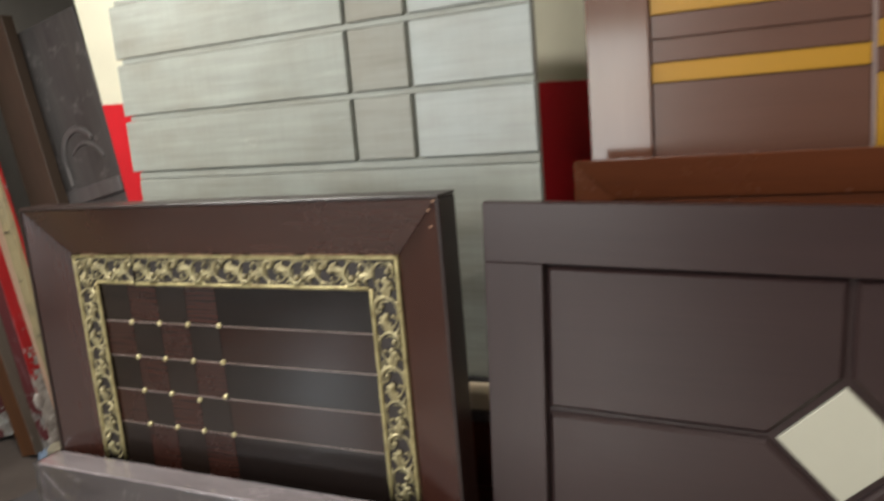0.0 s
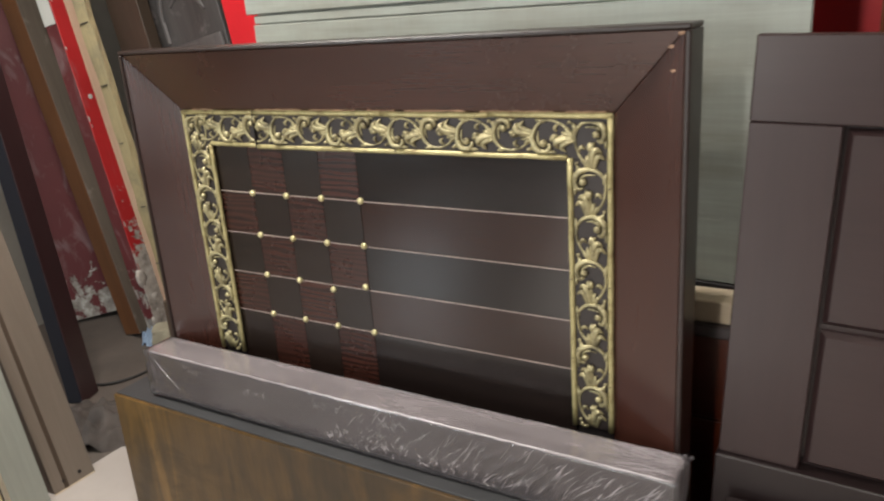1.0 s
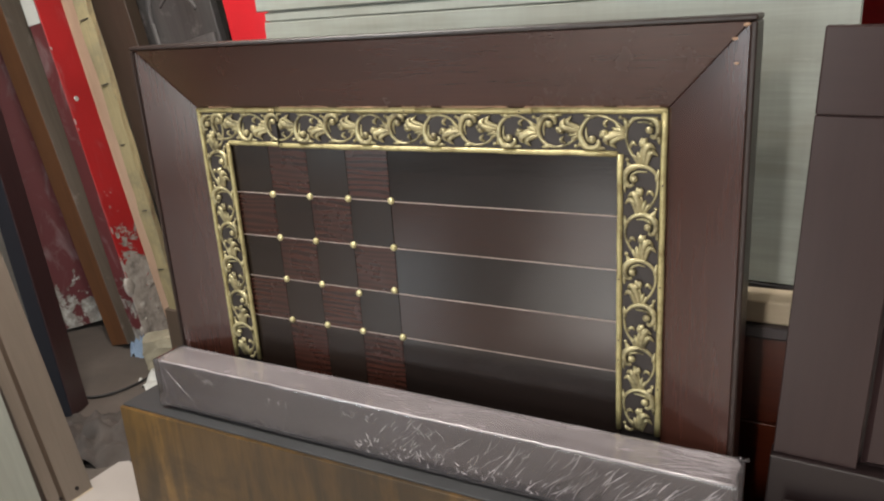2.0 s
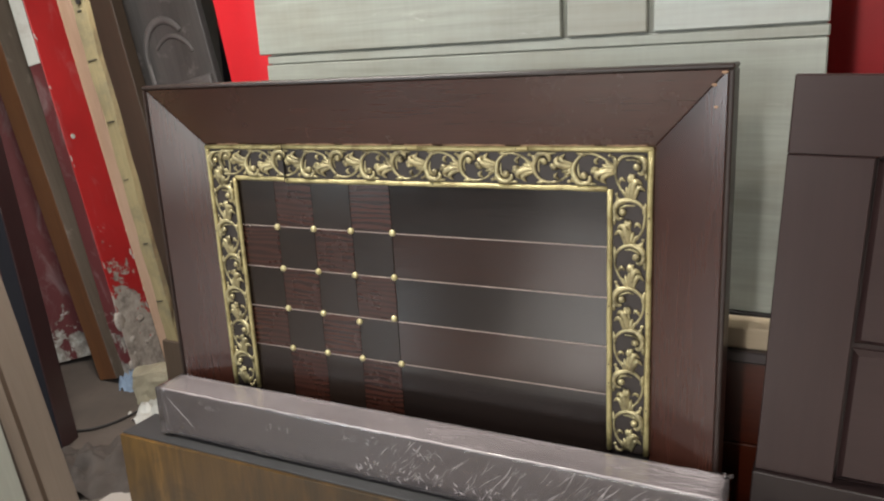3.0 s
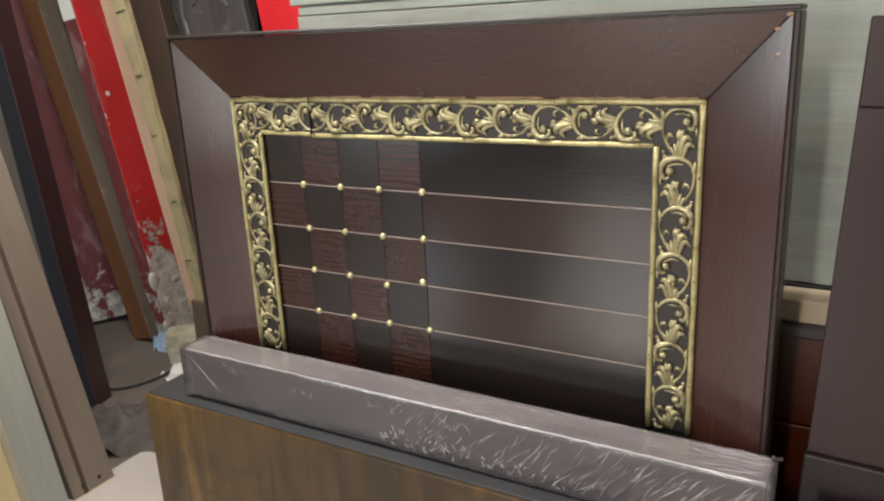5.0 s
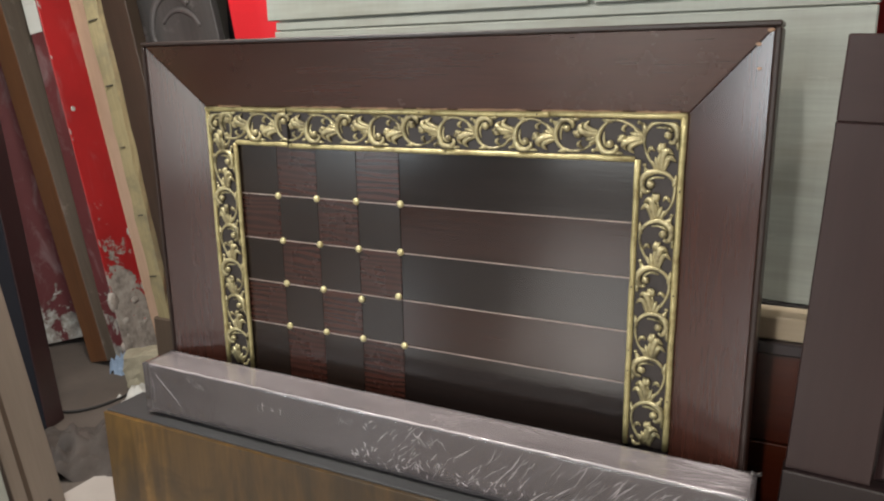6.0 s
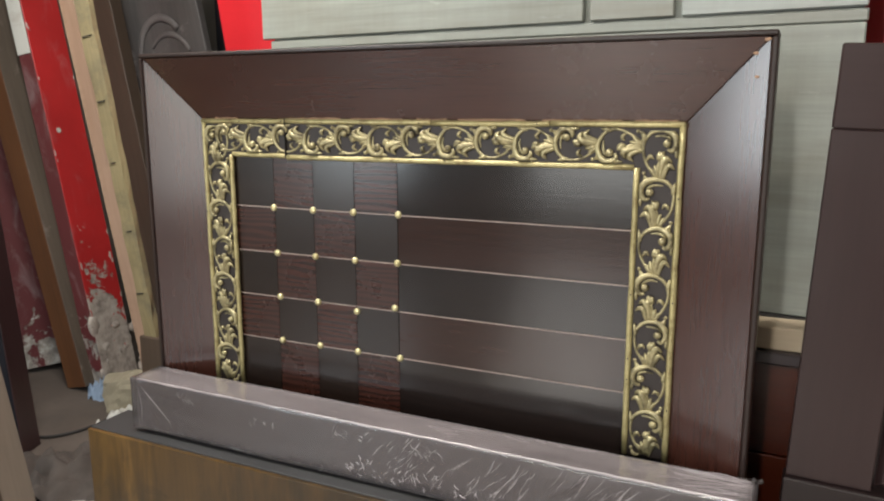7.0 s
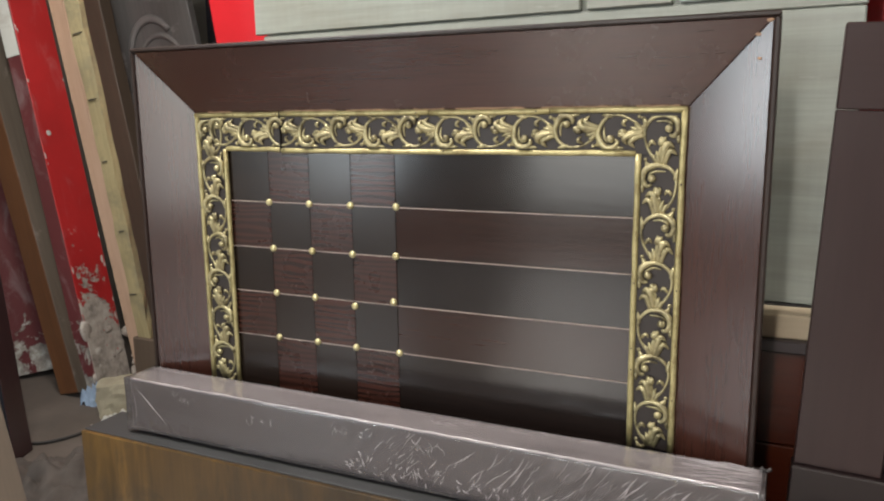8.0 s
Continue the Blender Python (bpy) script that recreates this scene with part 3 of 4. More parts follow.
    seg = (-TRIM_O, -0.37, 0.06, 0.36, TRIM_O)
    for i, (a, b) in enumerate(zip(seg, seg[1:])):
        off = (0.0, 0.0015, -0.001, 0.0018)[i]
        bead(hb, (a + 0.001, d, TRIM_TOP - 0.006 + off), (b - 0.001, d, TRIM_TOP - 0.006 + off * 0.3), 0.0068)
    seg = (-TRIM_I, -0.37, TRIM_I)
    for i, (a, b) in enumerate(zip(seg, seg[1:])):
        off = (0.001, -0.003)[i]
        bead(hb, (a + 0.001, d, TRIM_IN + 0.005 + off), (b - 0.001, d, TRIM_IN + 0.005 + off * 0.2), 0.0066)
    for s in (-1, 1):
        bead(hb, (s * (TRIM_O - 0.006), d, TRIM_TOP - 0.004), (s * (TRIM_O - 0.006), d, 0.596), 0.0068)
        bead(hb, (s * (TRIM_I + 0.005), d, TRIM_IN + 0.004), (s * (TRIM_I + 0.005), d, 0.596), 0.0066)
    # butt joint in the moulding, chipped gilding above the outer bead, and knocks at one corner
    part("moulding_joint", boxed(-0.3712, -0.3694, -0.0135, -0.0005, TRIM_IN - 0.001, TRIM_TOP + 0.001), CORE, hb)
    rnd = random.Random(31)
    for a, b in ((-0.61, -0.53), (-0.36, -0.2), (-0.17, -0.02), (0.02, 0.1), (0.13, 0.3), (0.34, 0.52), (0.55, 0.64)):
        part("chipped_gilding", tube(bmesh.new(), [(a + (b - a) * i / 8, -0.004 + rnd.uniform(-0.0006, 0.0006), TRIM_TOP + 0.0025 + rnd.uniform(-0.0008, 0.0008)) for i in range(9)], [0.0024 * rnd.uniform(0.5, 1.2) for _ in range(9)], 5), CHIPPED, hb, "chipped pinkish gilding")
    for x, z, q in ((0.806, 1.522, 0.006), (0.786, 1.497, 0.005), (0.79, 1.452, 0.004)):
        bm = bmesh.new()
        bmesh.ops.create_icosphere(bm, subdivisions=2, radius=q, matrix=Matrix.Translation((x, F - 0.001 + (X - x) * 0.34, z)) @ Matrix.Diagonal((1.2, 0.4, 0.7, 1)))
        for v in bm.verts:
            v.co += 0.4 * q * noise.noise_vector(v.co * 300)
        part("corner_knock", bm, CHIPPED, hb, "pale knocked spot", True)
    # small nail heads in the beads
    nail = bmesh.new()
    bmesh.ops.create_uvsphere(nail, u_segments=6, v_segments=4, radius=0.0022)
    nail_mesh = mesh_of("nail", nail, CORE)
    for x, z in [(-0.52, TRIM_TOP - 0.006), (-0.38, TRIM_TOP - 0.005), (0.03, TRIM_TOP - 0.006), (0.1, TRIM_IN + 0.005), (0.33, TRIM_TOP - 0.006), (-0.36, TRIM_IN + 0.005),
                 (TRIM_O - 0.006, 1.2), (TRIM_O - 0.006, 0.97), (TRIM_O - 0.006, 0.72), (TRIM_I + 0.005, 0.98), (TRIM_I + 0.005, 0.83), (TRIM_I + 0.005, 0.78), (-TRIM_O + 0.006, 1.1), (-TRIM_O + 0.006, 0.82)]:
        ob = new("nail", nail_mesh)
        ob.parent = hb
        ob.location = (x, d - 0.0065, z)
    return hb


main_headboard()


# ---------- wrapped bed rail lying in front of it ----------
def wrapped_rail():
    x0, x1, y0, y1, z0, z1 = -0.808, 0.838, -0.178, -0.078, 0.480, 0.622
    rail = thing("bed_rail", "mauve-brown bed rail wrapped in clear creased plastic, lying before the headboard", "bed rail", pose(0.0, 0.0, 0.0, 0, 0.3, 0))
    part("body", boxed(x0, x1, y0, y1, z0, z1, bevel=0.006, seg=2), MAUVE, rail)
    bm = bmesh.new()
    nx = 420
    prof = []
    for a, b, n in (((y0, z0 - 0.004), (y0, z1), 24), ((y0, z1), (y1, z1), 16), ((y1, z1), (y1, z0 - 0.004), 3)):
        for i in range(n):
            prof.append((a[0] + (b[0] - a[0]) * i / n, a[1] + (b[1] - a[1]) * i / n))
    prof.append((y1, z0 - 0.004))
    rows = []
    for i in range(nx + 1):
        s = i / nx
        x = x0 - 0.012 + (x1 - x0 + 0.024) * s
        end = max(0.0, 1 - min(s, 1 - s) * 26)
        row = []
        for j, (y, z) in enumerate(prof):
            wr = noise.noise(Vector((x * 5, y * 22 + z * 12, z * 9))) * 0.002
            bias = 0.25 + 0.75 * min(1.0, max(0.0, (x + 0.35) / 0.9))
            run = x - 0.75 * (z - z0) - 0.5 * (y - y0)
            patch = max(0.0, noise.noise(Vector((x * 4.2, z * 9 + y * 7, 1.7))) + 0.25)
            wave = math.sin(run * 150 + 5 * noise.noise(Vector((x * 6, z * 8, y * 8))))
            crease = max(0.0, wave) ** 3 * 0.004 * bias * patch
            low = max(0.0, 1 - (z - z0) / 0.05) * 0.003 * noise.noise(Vector((x * 60, z * 40, 4.0)))
            out = 0.004 + wr + crease * (1.0 if y <= y0 else 0.45) + low + 0.004 * end
            dy, dz = (-1 if y <= y0 else (1 if y >= y1 else 0)), (1 if z >= z1 - 1e-6 else 0)
            row.append(bm.verts.new((x, y + dy * out, z + dz * max(out * 0.6, 0.0025))))
        rows.append(row)
    for a, b in zip(rows, rows[1:]):
        for j in range(len(prof) - 1):
            bm.faces.new((a[j], b[j], b[j + 1], a[j + 1]))
    bm.faces.new(rows[0][::-1])
    bm.faces.new(rows[-1])
    part("plastic_wrap", bm, FILM, rail, "clear creased plastic wrap", True)
    # milky sheet added over the top, paling it as light from above does
    bm = bmesh.new()
    veil_rows = []
    for i in range(121):
        x = x0 - 0.004 + (x1 - x0 + 0.008) * i / 120
        veil_rows.append([bm.verts.new((x, y0 - 0.002 + (y1 - y0 + 0.004) * j / 8, z1 + 0.0042 + 0.0012 * noise.noise(Vector((x * 9, j * 0.5, 2.0))))) for j in range(9)])
    for a, b in zip(veil_rows, veil_rows[1:]):
        for j in range(8):
            bm.faces.new((a[j], b[j], b[j + 1], a[j + 1]))
    part("top_paling_sheet", bm, TOP_PALING_FILM, rail, "milky sheet added to lighten the top", True)
    # milky seam along the front arris
    bm = bmesh.new()
    rnd = random.Random(11)
    seam = [(x0 + (x1 - x0) * i / 70, y0 - 0.003 + rnd.uniform(-0.0008, 0.0008), z1 + 0.0035 + rnd.uniform(-0.0008, 0.0008)) for i in range(71)]
    tube(bm, seam, [0.0034 * rnd.uniform(0.75, 1.2) for _ in seam], 6)
    part("wrap_seam", bm, FOLD_SPARKLE_FILM, rail, "milky plastic fold along the edge", True)
    # drawn creases: slanting down the front, bunched low, and fanning over the end of the top
    bm = bmesh.new()

    def pleat(a, b, wd):
        mid = [(p + q) / 2 + rnd.uniform(-0.004, 0.004) for p, q in zip(a, b)]
        mid[1] = min(mid[1], y0 - 0.002) if a[1] < y0 else mid[1]
        line = smooth_line([a, tuple(mid), b], 4)
        n = len(line) - 1
        tube(bm, line, [max(0.0004, wd * math.sin(math.pi * (0.08 + 0.84 * i / n))) for i in range(n + 1)], 5, 0.7)

    for _ in range(120):
        x = x1 - 0.01 - 0.86 * rnd.random() ** 1.5
        z = rnd.uniform(z0 + 0.04, z1 - 0.002)
        ln = rnd.uniform(0.02, 0.085) * (0.5 + 0.6 * min(1.0, max(0.0, x + 0.2)))
        ang = radians(rnd.uniform(38, 62))
        pleat((x, y0 - 0.0052, z), (x - ln * math.cos(ang), y0 - 0.0052, max(z0 + 0.006, z - ln * math.sin(ang))), rnd.uniform(0.0007, 0.0018))
    # short low pleats: sparkles of light drawn as milky film
    for _ in range(70):
        x, z = rnd.uniform(-0.1, 0.5), z0 + rnd.uniform(0.004, 0.045)
        ang = radians(rnd.choice([rnd.uniform(35, 75), rnd.uniform(110, 160), rnd.uniform(70, 110)]))
        ln = rnd.uniform(0.006, 0.022)
        pleat((x, y0 - 0.0055, z), (x + ln * math.cos(ang), y0 - 0.0055, z + ln * math.sin(ang)), rnd.uniform(0.001, 0.0026))
    for cx, cz, n in ((-0.62, z1 - 0.02, 12), (-0.1, z1 - 0.022, 10), (0.12, z1 - 0.03, 14), (-0.36, z1 - 0.03, 6)):
        for _ in range(n):
            x, z, ln, ang = cx + rnd.uniform(-0.04, 0.04), cz + rnd.uniform(-0.015, 0.012), rnd.uniform(0.008, 0.024), radians(rnd.uniform(20, 150))
            pleat((x, y0 - 0.005, z), (x + ln * math.cos(ang), y0 - 0.005, z - ln * math.sin(ang)), rnd.uniform(0.0006, 0.0014))
    pleat((x0 + 0.02, y0 - 0.005, z1 - 0.015), (x0 + 0.13, y0 - 0.005, z0 + 0.03), 0.0012)
    pleat((x0 + 0.012, y0 - 0.005, z1 - 0.02), (x0 + 0.02, y0 - 0.005, z0 + 0.02), 0.0012)
    for _ in range(22):
        ya = rnd.uniform(y0 + 0.008, y1 - 0.004)
        pleat((x1 + 0.002, ya, z1 + 0.0068), (x1 - rnd.uniform(0.06, 0.2), min(max(ya - rnd.uniform(-0.03, 0.06), y0 + 0.004), y1 - 0.004), z1 + 0.0062), rnd.uniform(0.0006, 0.0014))
    tagged(part("wrap_creases_sparkles", bm, FOLD_SPARKLE_FILM, rail, "milky drawn creases in the plastic, with painted sparkles", True), kind="stuff")
    # gathered tuft of wrap at one corner, and a bolt hole
    bm = bmesh.new()
    rnd = random.Random(2)
    for i in range(7):
        a = rnd.uniform(0, 6.3)
        tube(bm, [(x1 + 0.006, y1 - 0.006, z1 + 0.002), (x1 + 0.01 + 0.01 * math.cos(a), y1 - 0.008 + 0.008 * math.sin(a), z1 + 0.012), (x1 + 0.006 + 0.01 * math.cos(a), y1 - 0.008 + 0.012 * math.sin(a), z1 + rnd.uniform(0.002, 0.012))], [0.003, 0.004, 0.001], 5, 0.4)
    part("gathered_wrap", bm, FILM, rail, "gathered milky plastic corner", True)
    for x in (x1 - 0.03, x0 + 0.03):
        bm = bmesh.new()
        bmesh.ops.create_cone(bm, cap_ends=True, segments=12, radius1=0.005, radius2=0.005, depth=0.002, matrix=Matrix.Translation((x, y0 + 0.035 if x > 0 else y1 - 0.015, z1 + 0.0015)))
        part("bolt_hole", bm, CORE, rail)
    return rail


wrapped_rail()


def footboard():
    fb = thing("footboard", "golden-brown wooden footboard with a slate-grey edge, standing on the floor", "footboard", pose(-0.03, -0.222, 0, 0, 0, -0.5))
    part("front_panel", boxed(-0.932, 0.94, -0.012, 0.0, 0.0, 0.464, bevel=0.002), OLD_OAK, fb, "golden-brown streaked panel")
    part("core", boxed(-0.932, 0.94, 0.001, 0.14, 0.0, 0.467, bevel=0.002), SLATE_EDGE, fb, "slate-grey edge band")
    return fb


footboard()


# ---------- plum headboard with a cream diamond ----------
def diamond_headboard():
    hb = thing("headboard", "plum-brown lacquered headboard with grooved field and cream diamond inlay", "headboard", pose(0.936, -0.024, 1.513, 0, 2.2, 0) @ pose(-0.93, 0, -1.52))
    x0, x1, top, y = 0.93, 2.68, 1.52, -0.01
    ix0, ix1, it, ib = 1.09, 2.52, 1.360, 0.635
    part("top_rail", boxed(x0, x1, y, 0.03, it, top, bevel=0.003), PLUM, hb)
    for a, b in ((x0, ix0), (ix1, x1)):
        part("stile", boxed(a, b, y + 0.0015, 0.03, ib, it - 0.0008, bevel=0.002), PLUM_Z, hb)
    # Base rail in darkened plum, its shade put into the colour.
    part("bottom_rail", boxed(x0 - 0.004, x1 + 0.004, y - 0.014, 0.03, 0.06, ib - 0.001, bevel=0.003), DARKENED_PLUM, hb, "plum base rail, darkened in its colour")
    part("groove_bed", boxed(ix0, ix1, 0.0209, 0.029, ib, it), PLUM, hb)
    cx, cz, r, g = 1.799, 0.957, 0.143, 0.02
    R = r + g
    e = 0.007
    for sx in (-1, 1):
        for sz in (-1, 1):
            ox = ix0 + 0.007 if sx < 0 else ix1 - 0.007
            oz = it - 0.007 if sz > 0 else ib + 0.007
            pts = [(ox, oz), (cx + sx * e, oz), (cx + sx * e, cz + sz * R), (cx + sx * R, cz + sz * e), (ox, cz + sz * e)]
            bm = bmesh.new()
            prism(bm, pts, 0.003, 0.0205, bevel=0.011)
            part("field_panel", bm, PLUM, hb)
    bm = bmesh.new()
    prism(bm, [(cx - r, cz), (cx, cz - r), (cx + r, cz), (cx, cz + r)], 0.006, 0.0205, bevel=0.002)
    part("diamond_inlay", bm, CREAM_TILE, hb, "smooth cream diamond inlay")
    return hb


diamond_headboard()
part("front_edge", boxed(0.0, 1.6, -0.016, 0.016, 0.0, 0.54, bevel=0.003), DARKENED_PLUM, tagged(thing("bed_side_board", "dark plum bed side board standing on edge before a headboard", "bed rail", pose(0.93, -0.08, 0)), "", ""))


# ---------- grey-green slatted headboard behind ----------
def grey_headboard():
    base = 0.8305
    hb = thing("headboard", "grey-green washed wide-slatted headboard on a bed box behind a cream lath", "headboard", pose(0.992, 0.312, base, 0, 0, -4.65))
    x0, x1 = -1.783, 0.0
    top = 2.29 - base
    part("backing", boxed(x0 + 0.034, x1 - 0.008, 0.014, 0.045, 0.055, top - 0.004), GREY_EDGE, hb)
    part("bottom_edge", boxed(x0 + 0.03, x1 - 0.004, -0.004, 0.045, 0.0, 0.052, bevel=0.002), CORE, hb, "black bottom edge")
    part("lower_panel", boxed(x0 + 0.022, x1, 0.0, 0.013, 0.0535, 1.581 - base, bevel=0.003), GREY_PAINT, hb)
    part("ledge", boxed(x0 + 0.03, x1 + 0.002, -0.0015, 0.013, 1.583 - base, 1.611 - base, bevel=0.003), GREY_PAINT, hb)
    cols = (x0, -0.654, -0.417, x1)
    for z0, z1 in ((1.615, 1.838), (1.840, 2.061), (2.063, 2.286)):
        z0, z1 = z0 - base, z1 - base
        for a, b, skin in zip(cols, cols[1:], (GREY_PAINT, GREY_WARM, GREY_COOL)):
            part("slat", boxed(a + (0.009 if a > x0 else 0), b - (0.009 if b < x1 else 0), -0.008, 0.013, z0, z1 - 0.022, bevel=0.003), skin, hb)
        part("lath", boxed(x0 + 0.028, x1, -0.002, 0.013, z1 - 0.020, z1, bevel=0.002), GREY_PAINT, hb)
    return hb


grey_headboard()
solid("lath", boxed(-0.6, 1.3, 0.19, 0.285, 0.8305, 0.886, bevel=0.003), CREAM_LATH, "cream unpainted wooden lath on a red-brown box", "lath")
BOX = thing("bed_box", "red-brown polished bed box standing on the floor behind the headboards", "bed box")
part("box_top", boxed(-0.7, 1.5, 0.17, 0.72, 0.80, 0.830, bevel=0.004), MAUVE, BOX, "pinkish-brown rounded top edge")
part("upper_drawer_front", boxed(-0.68, 1.48, 0.19, 0.70, 0.572, 0.7985, bevel=0.002), REDWOOD, BOX)
part("lower_drawer_front", boxed(-0.68, 1.48, 0.188, 0.70, 0.0, 0.567, bevel=0.002), REDWOOD, BOX)


# ---------- tan headboard with mustard bands, and the amber one before it ----------
def banded_headboard():
    hb = thing("headboard", "tan lacquered headboard with mustard yellow bands and a glossy side", "headboard", pose(0, 0.44, 0))
    part("stile", boxed(1.118, 1.302, -0.012, 0.03, 0.0, 2.5, bevel=0.004), TAN_Z, hb, "glossy pinkish-tan stile")
    part("backing", boxed(1.303, 3.0, 0.012, 0.03, 0.0, 2.5), CORE, hb)
    def band(x0, x1, z0, z1, m):
        part("panel", boxed(x0 + 0.0015, x1 - 0.0015, 0.0, 0.0115, z0 + 0.0015, z1 - 0.0015, bevel=0.0015), m, hb)
    z = (1.2, 1.782, 1.839, 1.905, 1.973, 2.035, 2.22, 2.5)
    for i, m in enumerate((TAN, YELLOW, TAN, TAN, YELLOW, TAN, TAN)):
        band(1.303, 1.863, z[i], z[i + 1], m)
    part("seam_strip", boxed(1.864, 1.873, 0.001, 0.0115, 1.2, 2.5), PALE_STRIP, hb, "pale lilac strip")
    for a, b, m in ((1.2, 1.762, YELLOW), (1.762, 1.825, TAN), (1.825, 1.896, YELLOW), (1.896, 1.98, TAN), (1.98, 2.5, YELLOW)):
        band(1.874, 2.5, a, b, m)
    return hb


banded_headboard()


def amber_headboard():
    hb = thing("headboard", "amber-brown lacquered headboard with a sloping frame", "headboard", pose(0, 0.2, 0))
    x0, x1, t = 1.126, 2.75, 1.587
    ix0, ix1, it = x0 + 0.1, x1 - 0.1, t - 0.11
    frame_member([(x0, -0.012, t), (x1, -0.012, t), (ix1, 0.02, it), (ix0, 0.02, it)], [(x0, 0.05, t), (x1, 0.05, t), (ix1, 0.05, it), (ix0, 0.05, it)], "top_rail", AMBER, hb)
    for a, b in ((x0, ix0), (x1, ix1)):
        frame_member([(a, -0.012, t - 0.001), (a, -0.012, 0.0), (b, 0.02, 0.0), (b, 0.02, it - 0.001)], [(a, 0.05, t - 0.001), (a, 0.05, 0.0), (b, 0.05, 0.0), (b, 0.05, it - 0.001)], "stile", AMBER, hb)
    part("field_panel", boxed(ix0, ix1, 0.03, 0.045, 0.0, it - 0.001), AMBER, hb)
    return hb


amber_headboard()


# ---------- boards leaning in the side aisle ----------
def leaning(name, label, category, foot, w, t, length, lean, face, edge, turn=0.0, group="", extra=None):
    """A board whose wide face looks along +x; it stands on its foot and leans towards -x. turn: degrees about the upright."""
    a = math.atan(lean)
    m = pose(foot[0], foot[1], t * math.sin(a), 0, 0, 0) @ Matrix.Rotation(-a, 4, "Y") @ pose(0, 0, 0, 0, 0, turn)
    ob = thing(name, label, category, m, group)
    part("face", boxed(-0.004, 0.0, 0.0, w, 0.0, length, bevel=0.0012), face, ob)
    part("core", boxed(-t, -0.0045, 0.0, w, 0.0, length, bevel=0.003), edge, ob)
    if extra:
        extra(ob, w, t, length)
    return ob


AISLE = "boards leaning in the aisle"


def post_details(ob, w, t, length):
    bm = bmesh.new()
    box(bm, -t, -0.006, -0.006, -0.0005, 1.66, length - 0.01, bevel=0.002)
    part("white_patch", bm, WHITE_PEEL, ob, "old white paint left on one side")
    bm = bmesh.new()
    bmesh.ops.create_cone(bm, cap_ends=True, segments=14, radius1=0.013, radius2=0.012, depth=0.004, matrix=Matrix.Translation((0.002, 0.055, 1.29)) @ Matrix.Rotation(radians(90), 4, "Y"))
    chips = random.Random(21)
    for _ in range(16):
        z, y = chips.uniform(0.3, 2.3), chips.choice([chips.uniform(0.0, 0.012), chips.uniform(0.0, 0.02), chips.uniform(w - 0.02, w)])
        cb = bmesh.new()
        n = chips.randint(5, 7)
        rad = chips.uniform(0.003, 0.009)
        ring = [cb.verts.new((0.0012, min(max(y + rad * chips.uniform(0.25, 1.3) * math.cos(6.283 * i / n), 0.001), w - 0.001), z + 2.6 * rad * chips.uniform(0.25, 1.3) * math.sin(6.283 * i / n))) for i in range(n)]
        top = cb.faces.new(ring)
        low = bmesh.ops.extrude_face_region(cb, geom=[top])
        for v in low["geom"]:
            if isinstance(v, bmesh.types.BMVert):
                v.co.x -= 0.002
        part("paint_chip", cb, WHITE_PEEL, ob)
    part("filler_spot", bm, WHITE_PEEL, ob, "pale plug in the red paint")
    bm = bmesh.new()
    rnd = random.Random(8)
    for i in range(26):
        z = rnd.uniform(0.0, 0.42) ** 1.2
        y = rnd.uniform(0.0, w + 0.06)
        r = rnd.uniform(0.01, 0.028)
        bmesh.ops.create_icosphere(bm, subdivisions=2, radius=r, matrix=Matrix.Translation((rnd.uniform(-0.014, -0.004), y, z + 0.02)) @ Matrix.Diagonal((0.5, 1.3, rnd.uniform(0.9, 2.0), 1)))
    for v in bm.verts:
        v.co += 0.007 * noise.noise_vector(v.co * 45)
    tagged(part("crumbling_plaster", bm, RED_PEEL, ob, "crumbling grey plaster with flakes of red", True), kind="stuff")


# The post's side faces take the darker peel, their shade held in the colour.
leaning("painted_post", "red-painted leaning post, paint peeling to grey at its foot", "post", (-2.15, 0.86), 0.23, 0.085, 2.9, 0.186, RED_PEEL, MAROON_AND_SHADE_PEEL, 7, AISLE, post_details)
leaning("plank", "grey-brown plank with an orange-brown edge, leaning", "plank", (-2.225, 0.8), 0.16, 0.15, 2.7, 0.245, GREY_BROWN, ORANGE_EDGE, -4, AISLE)
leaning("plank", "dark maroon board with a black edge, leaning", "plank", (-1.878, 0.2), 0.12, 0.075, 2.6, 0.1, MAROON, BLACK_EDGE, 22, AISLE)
leaning("plank", "dusty maroon board with worn white patches, leaning", "plank", (-2.86, 0.74), 0.46, 0.06, 1.9, 0.14, MAROON_AND_SHADE_PEEL, MAROON, -40, AISLE)
leaning("plank", "brown board leaning behind a headboard", "plank", (-1.94, 1.2), 0.07, 0.24, 2.5, 0.19, BROWN_BOARD, BROWN_BOARD, 0, AISLE)


def channel(ob, w, t, length):
    # Groove made as a raised brown strip, its shade put into the colour.
    part("groove", boxed(0.0005, 0.003, 0.042, 0.058, 0.0, length, bevel=0.001), BROWN_BOARD, ob, "dark strip standing in for a groove's shade")
    part("end_cap", boxed(-t, 0.003, 0.0, w, -0.006, -0.0005), CREAM_LATH, ob, "pale end with bolt holes")
    for y in (0.045, 0.11):
        bm = bmesh.new()
        bmesh.ops.create_cone(bm, cap_ends=True, segments=10, radius1=0.007, radius2=0.007, depth=0.004, matrix=Matrix.Translation((0.001, y, 0.03)) @ Matrix.Rotation(radians(90), 4, "Y"))
        part("bolt_hole", bm, CORE, ob)


leaning("bed_rail", "taupe lacquered bed rail with a groove, leaning", "bed rail", (-1.335, -0.30), 0.165, 0.05, 2.1, 0.23, TAUPE, BROWN_BOARD, 0, AISLE, channel)
